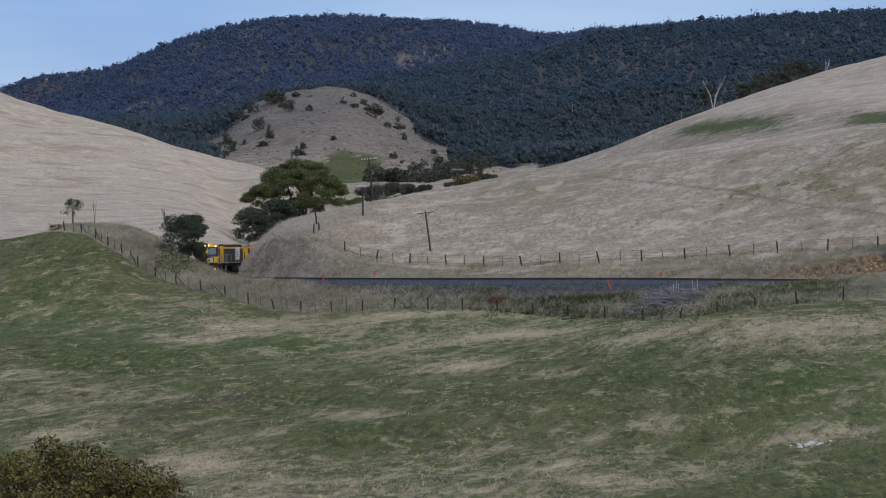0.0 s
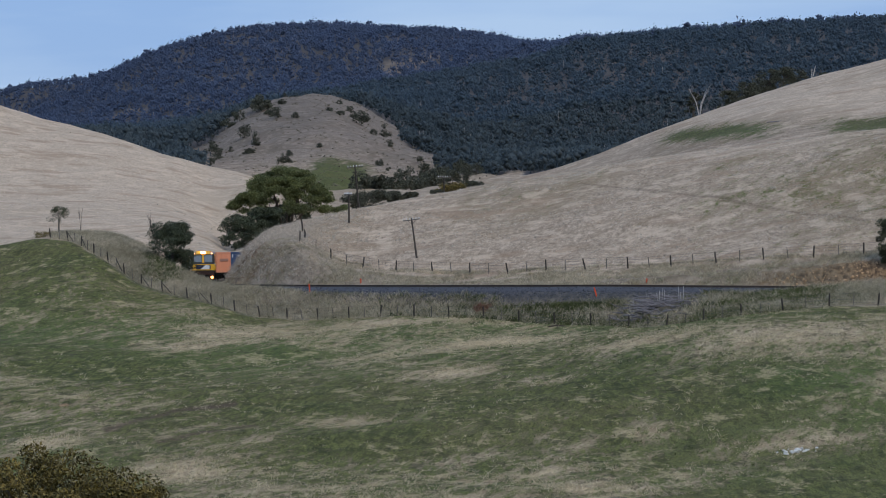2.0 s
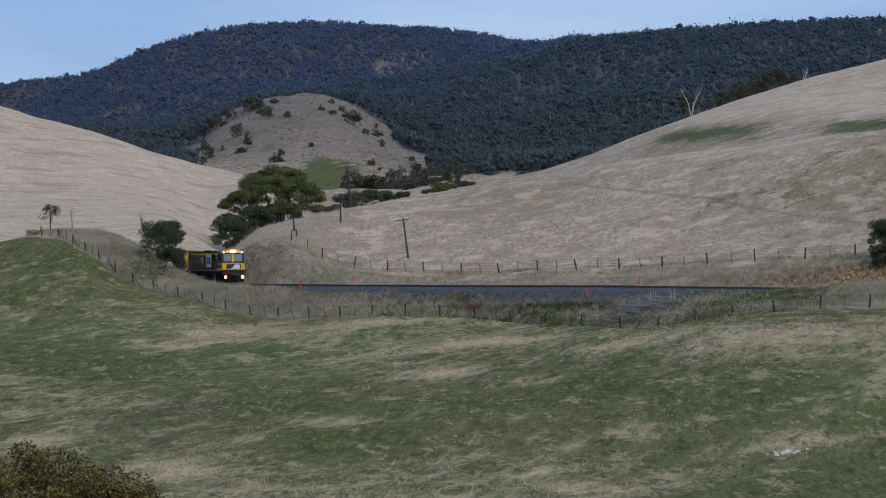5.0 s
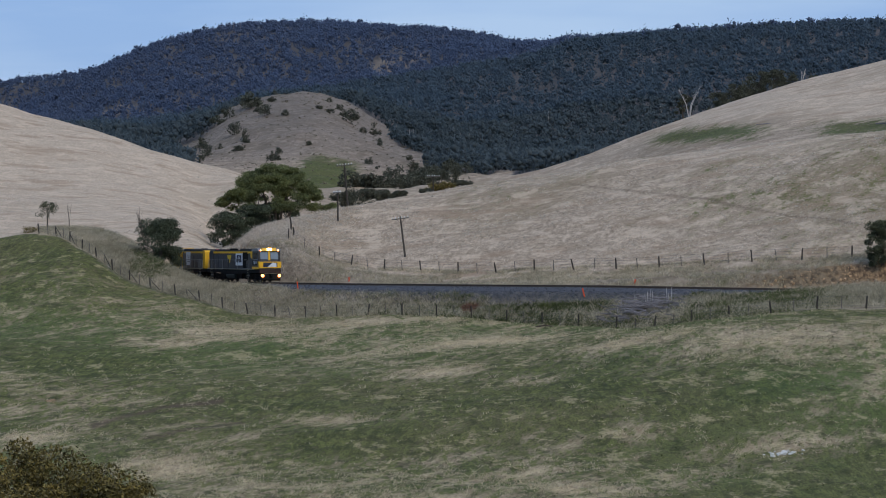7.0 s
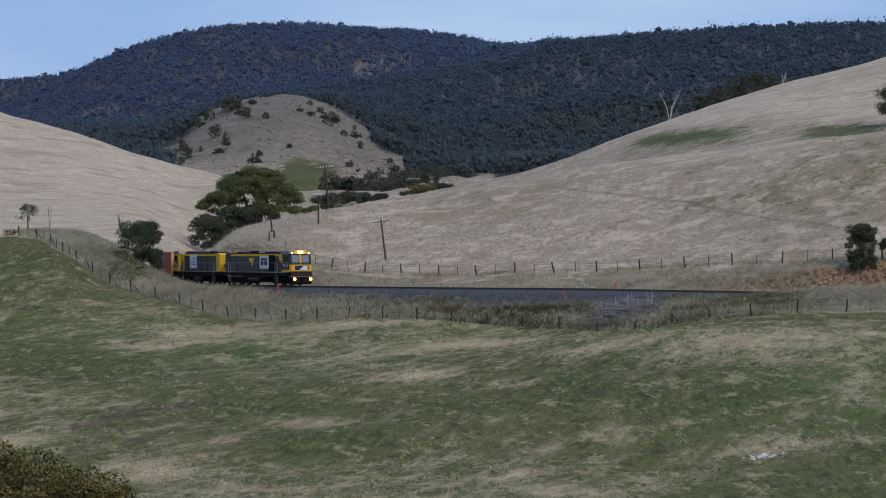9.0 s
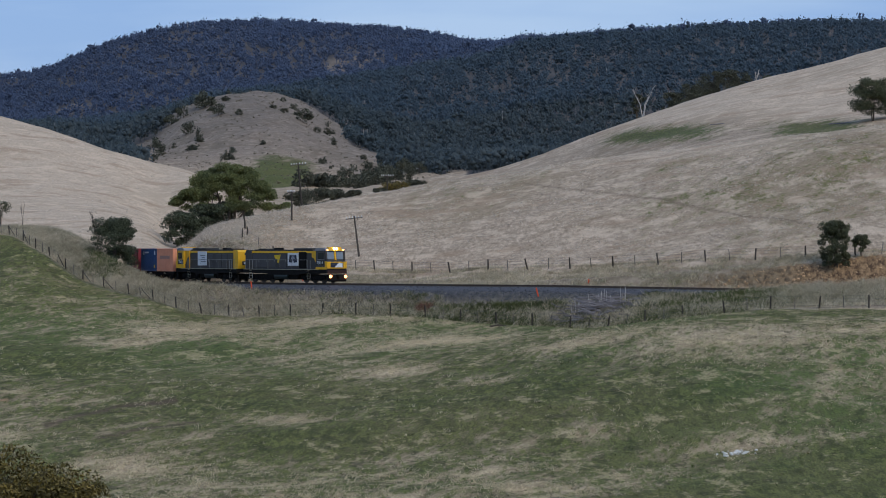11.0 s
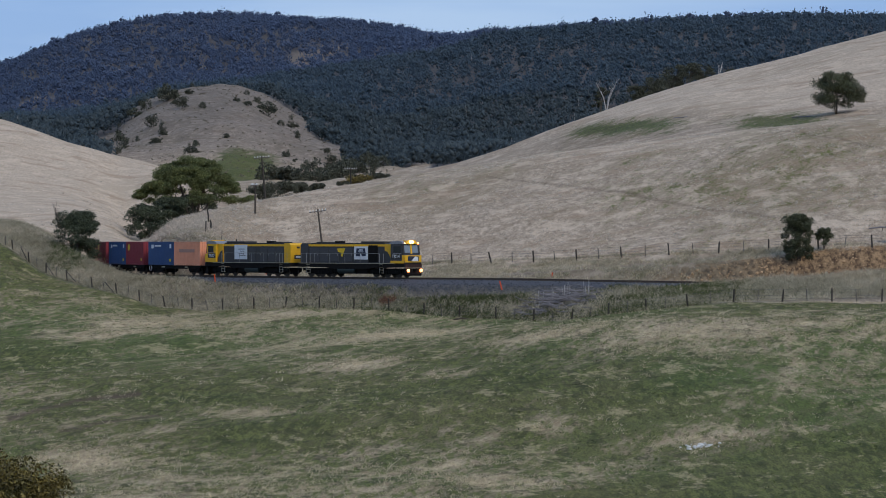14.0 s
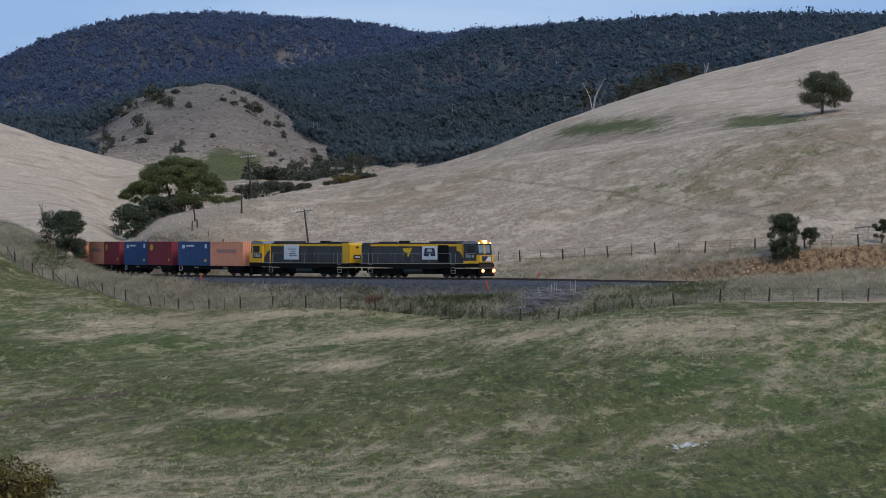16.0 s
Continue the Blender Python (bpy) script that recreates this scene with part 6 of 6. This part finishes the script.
def container(mat, label, kind):
    C = tagged(new("shipping_container"), label, "shipping container", "containers on the train")
    l, w, h = 6.06, 2.44, 2.59
    for y in (-1, 1):
        v, f = corrugated(-l / 2 + 0.12, l / 2 - 0.12, 0.14, h - 0.1, 22, 0.036)
        v = [(a, y * (w / 2 - 0.012 - b), c) for a, b, c in v]
        join_mesh("side_wall", [v], [f], [mat], C)
        for z in (0.07, h - 0.06):
            box_part("side_rail", mat, C, (0, y * (w / 2 - 0.04), z), (l, 0.08, 0.13), 0.01)
        for x in (-1, 1):
            box_part("corner_post", mat, C, (x * (l / 2 - 0.06), y * (w / 2 - 0.06), h / 2), (0.12, 0.12, h), 0.01)
        if kind == "blue":
            box_part("logo", M_WHITE, C, (-2.0, y * (w / 2 + 0.004), 2.05), (0.55, 0.012, 0.4), 0.0, "plain white emblem")
            box_part("lettering", M_WHITE, C, (-0.7, y * (w / 2 + 0.004), 2.14), (1.5, 0.012, 0.18), 0.0)
            box_part("lettering", M_WHITE, C, (2.3, y * (w / 2 + 0.004), 2.1), (0.4, 0.012, 0.45), 0.0)
            box_part("label_plate", M_MARK_YELLOW, C, (2.2, y * (w / 2 + 0.004), 0.55), (0.4, 0.012, 0.28), 0.0)
        elif kind == "red":
            bm = bmesh.new()
            bmesh.ops.create_cone(bm, cap_ends=True, segments=14, radius1=0.38, radius2=0.38, depth=0.012,
                                  matrix=Matrix.Translation((-2.0, y * (w / 2 + 0.004), 1.95)) @ pose(0, 0, 0, 90, 0, 0))
            part("logo", bm, M_MARK_YELLOW, C, "plain yellow disc emblem")
            box_part("label_plate", M_MARK_YELLOW, C, (2.3, y * (w / 2 + 0.004), 0.6), (0.35, 0.012, 0.28), 0.0)
        else:
            box_part("lettering", M_MARK_GREY, C, (0, y * (w / 2 + 0.004), 1.6), (3.6, 0.012, 0.34), 0.0, "faded grey lettering bar")
    for x in (-1, 1):
        v, f = corrugated(-w / 2 + 0.12, w / 2 - 0.12, 0.14, h - 0.1, 8, 0.036)
        v = [(x * (l / 2 - 0.012 - b), a, c) for a, b, c in v]
        join_mesh("end_wall" if x > 0 else "door", [v], [f], [mat], C)
        for z in (0.07, h - 0.06):
            box_part("end_rail", mat, C, (x * (l / 2 - 0.05), 0, z), (0.1, w - 0.2, 0.13), 0.01)
    for y in (-0.75, -0.3, 0.3, 0.75):
        rod("lock_bar", M_RAILING, C, [(-l / 2 - 0.01, y, 0.2), (-l / 2 - 0.01, y, h - 0.2)], 0.022)
    box_part("roof", mat, C, (0, 0, h - 0.02), (l - 0.1, w - 0.1, 0.035), 0.0)
    box_part("floor_frame", M_BLACK, C, (0, 0, 0.12), (l - 0.2, w - 0.2, 0.1), 0.0)
    return C


def wagon():
    W = tagged(new("flat_wagon"), "black skeletal container flat wagon on two bogies", "flat wagon", "wagons of the train")
    bm = bmesh.new()
    for y in (-1.0, 1.0):
        prism(bm, [(-6.2, 0.8), (-6.2, 1.04), (6.2, 1.04), (6.2, 0.8), (2.5, 0.66), (-2.5, 0.66)], y - 0.07, y + 0.07)
    box(bm, 0, 0, 0.9, 12.4, 0.5, 0.24, 0.02)
    for x in (-6.15, -3.2, 0, 3.2, 6.15):
        box(bm, x, 0, 0.94, 0.2, 2.3, 0.18, 0.01)
    part("frame", bm, M_BLACK, W)
    for x in (-6.1, -0.15, 0.15, 6.1):
        for y in (-1, 1):
            box_part("twist_lock", M_STEEL, W, (x, y * 1.1, 1.05), (0.2, 0.2, 0.07), 0.0)
    for x in (-1.2, 1.2):
        box_part("data_plate", M_EDGE, W, (x * 2.3, -1.085, 0.86), (0.8, 0.02, 0.14), 0.0, "pale data plate")
    bm = bmesh.new()
    bmesh.ops.create_cone(bm, cap_ends=False, segments=18, radius1=0.3, radius2=0.3, depth=0.05, matrix=pose(-5.6, -1.2, 0.72, 90, 0, 0))
    bmesh.ops.create_cone(bm, cap_ends=False, segments=18, radius1=0.25, radius2=0.25, depth=0.05, matrix=pose(-5.6, -1.2, 0.72, 90, 0, 0))
    part("handbrake_wheel", bm, M_WHITE, W, "white handbrake wheel")
    for x in (-6.35, 6.35):
        box_part("coupler", M_BLACK, W, (x, 0, 0.78), (0.5, 0.25, 0.25), 0.03)
    bogie(W, 4.3, 2, 1.6, 0.42, False, M_BLACK)
    bogie(W, -4.3, 2, 1.6, 0.42, False, M_BLACK)
    return W


def build_train():
    a = locomotive("TR14", "grey and yellow diesel locomotive with lit headlights leading the train", True)
    vehicles.append((a, 0.0, 14.8, 0.0, False))
    b = locomotive("TR02", "grey and yellow diesel locomotive coupled second, cab trailing", False)
    vehicles.append((b, 15.75, 14.8, 0.0, True))
    kinds = {"orange": (M_BOX_ORANGE, "orange corrugated steel shipping container with faded lettering"),
             "blue": (M_BOX_BLUE, "dark blue steel shipping container with white emblem"),
             "red": (M_BOX_RED, "maroon steel shipping container with yellow disc")}
    order = ("orange", "blue", "red", "blue", "red", "orange", "orange", "red", "blue", "orange")
    made = {}
    first = None
    for k in range(5):
        if first is None:
            first = w = wagon()
        else:
            w = copy_thing(first, Matrix())
            for o in w.children_recursive:
                if o.name.split(".")[0] == "wheelset":
                    wheelsets.append((o, o.location.x, o.location.z, 0.42, False))
        back = 31.3 + 13.5 * k
        vehicles.append((w, back, 13.0, 0.0, False))
        for j in range(2):
            kind = order[2 * k + j]
            if kind not in made:
                made[kind] = c = container(*kinds[kind], kind)
            else:
                c = copy_thing(made[kind], Matrix())
            vehicles.append((c, back, 13.0, 3.09 * (1 - 2 * j), False))


build_train()


def vehicle_pose(back, length, shift, turned, t):
    s = -(16.0 - t) * SPEED - back
    x0, y0, z0, _ = track_at(s - 0.2 * length)
    x1, y1, z1, _ = track_at(s - 0.8 * length)
    yaw = math.degrees(math.atan2(y0 - y1, x0 - x1))
    m = pose((x0 + x1) / 2, (y0 + y1) / 2, (z0 + z1) / 2, 0, 0, yaw)
    return m @ pose(shift, 0, 1.05 if shift else 0.0, 0, 0, 180 if turned else 0)


def motions():
    for ob, back, length, shift, turned in vehicles:
        walk(ob, [(0.5 * k, vehicle_pose(back, length, shift, turned, 0.5 * k)) for k in range(33)])
    for ob, x, z, r, turned in wheelsets:
        turn = math.degrees(SPEED * 0.1 / r) * (-1 if turned else 1)
        walk(ob, [(0.1 * k, pose(x, 0, z, 0, (turn * k) % 360, 0)) for k in range(161)])


build_track()
motions()
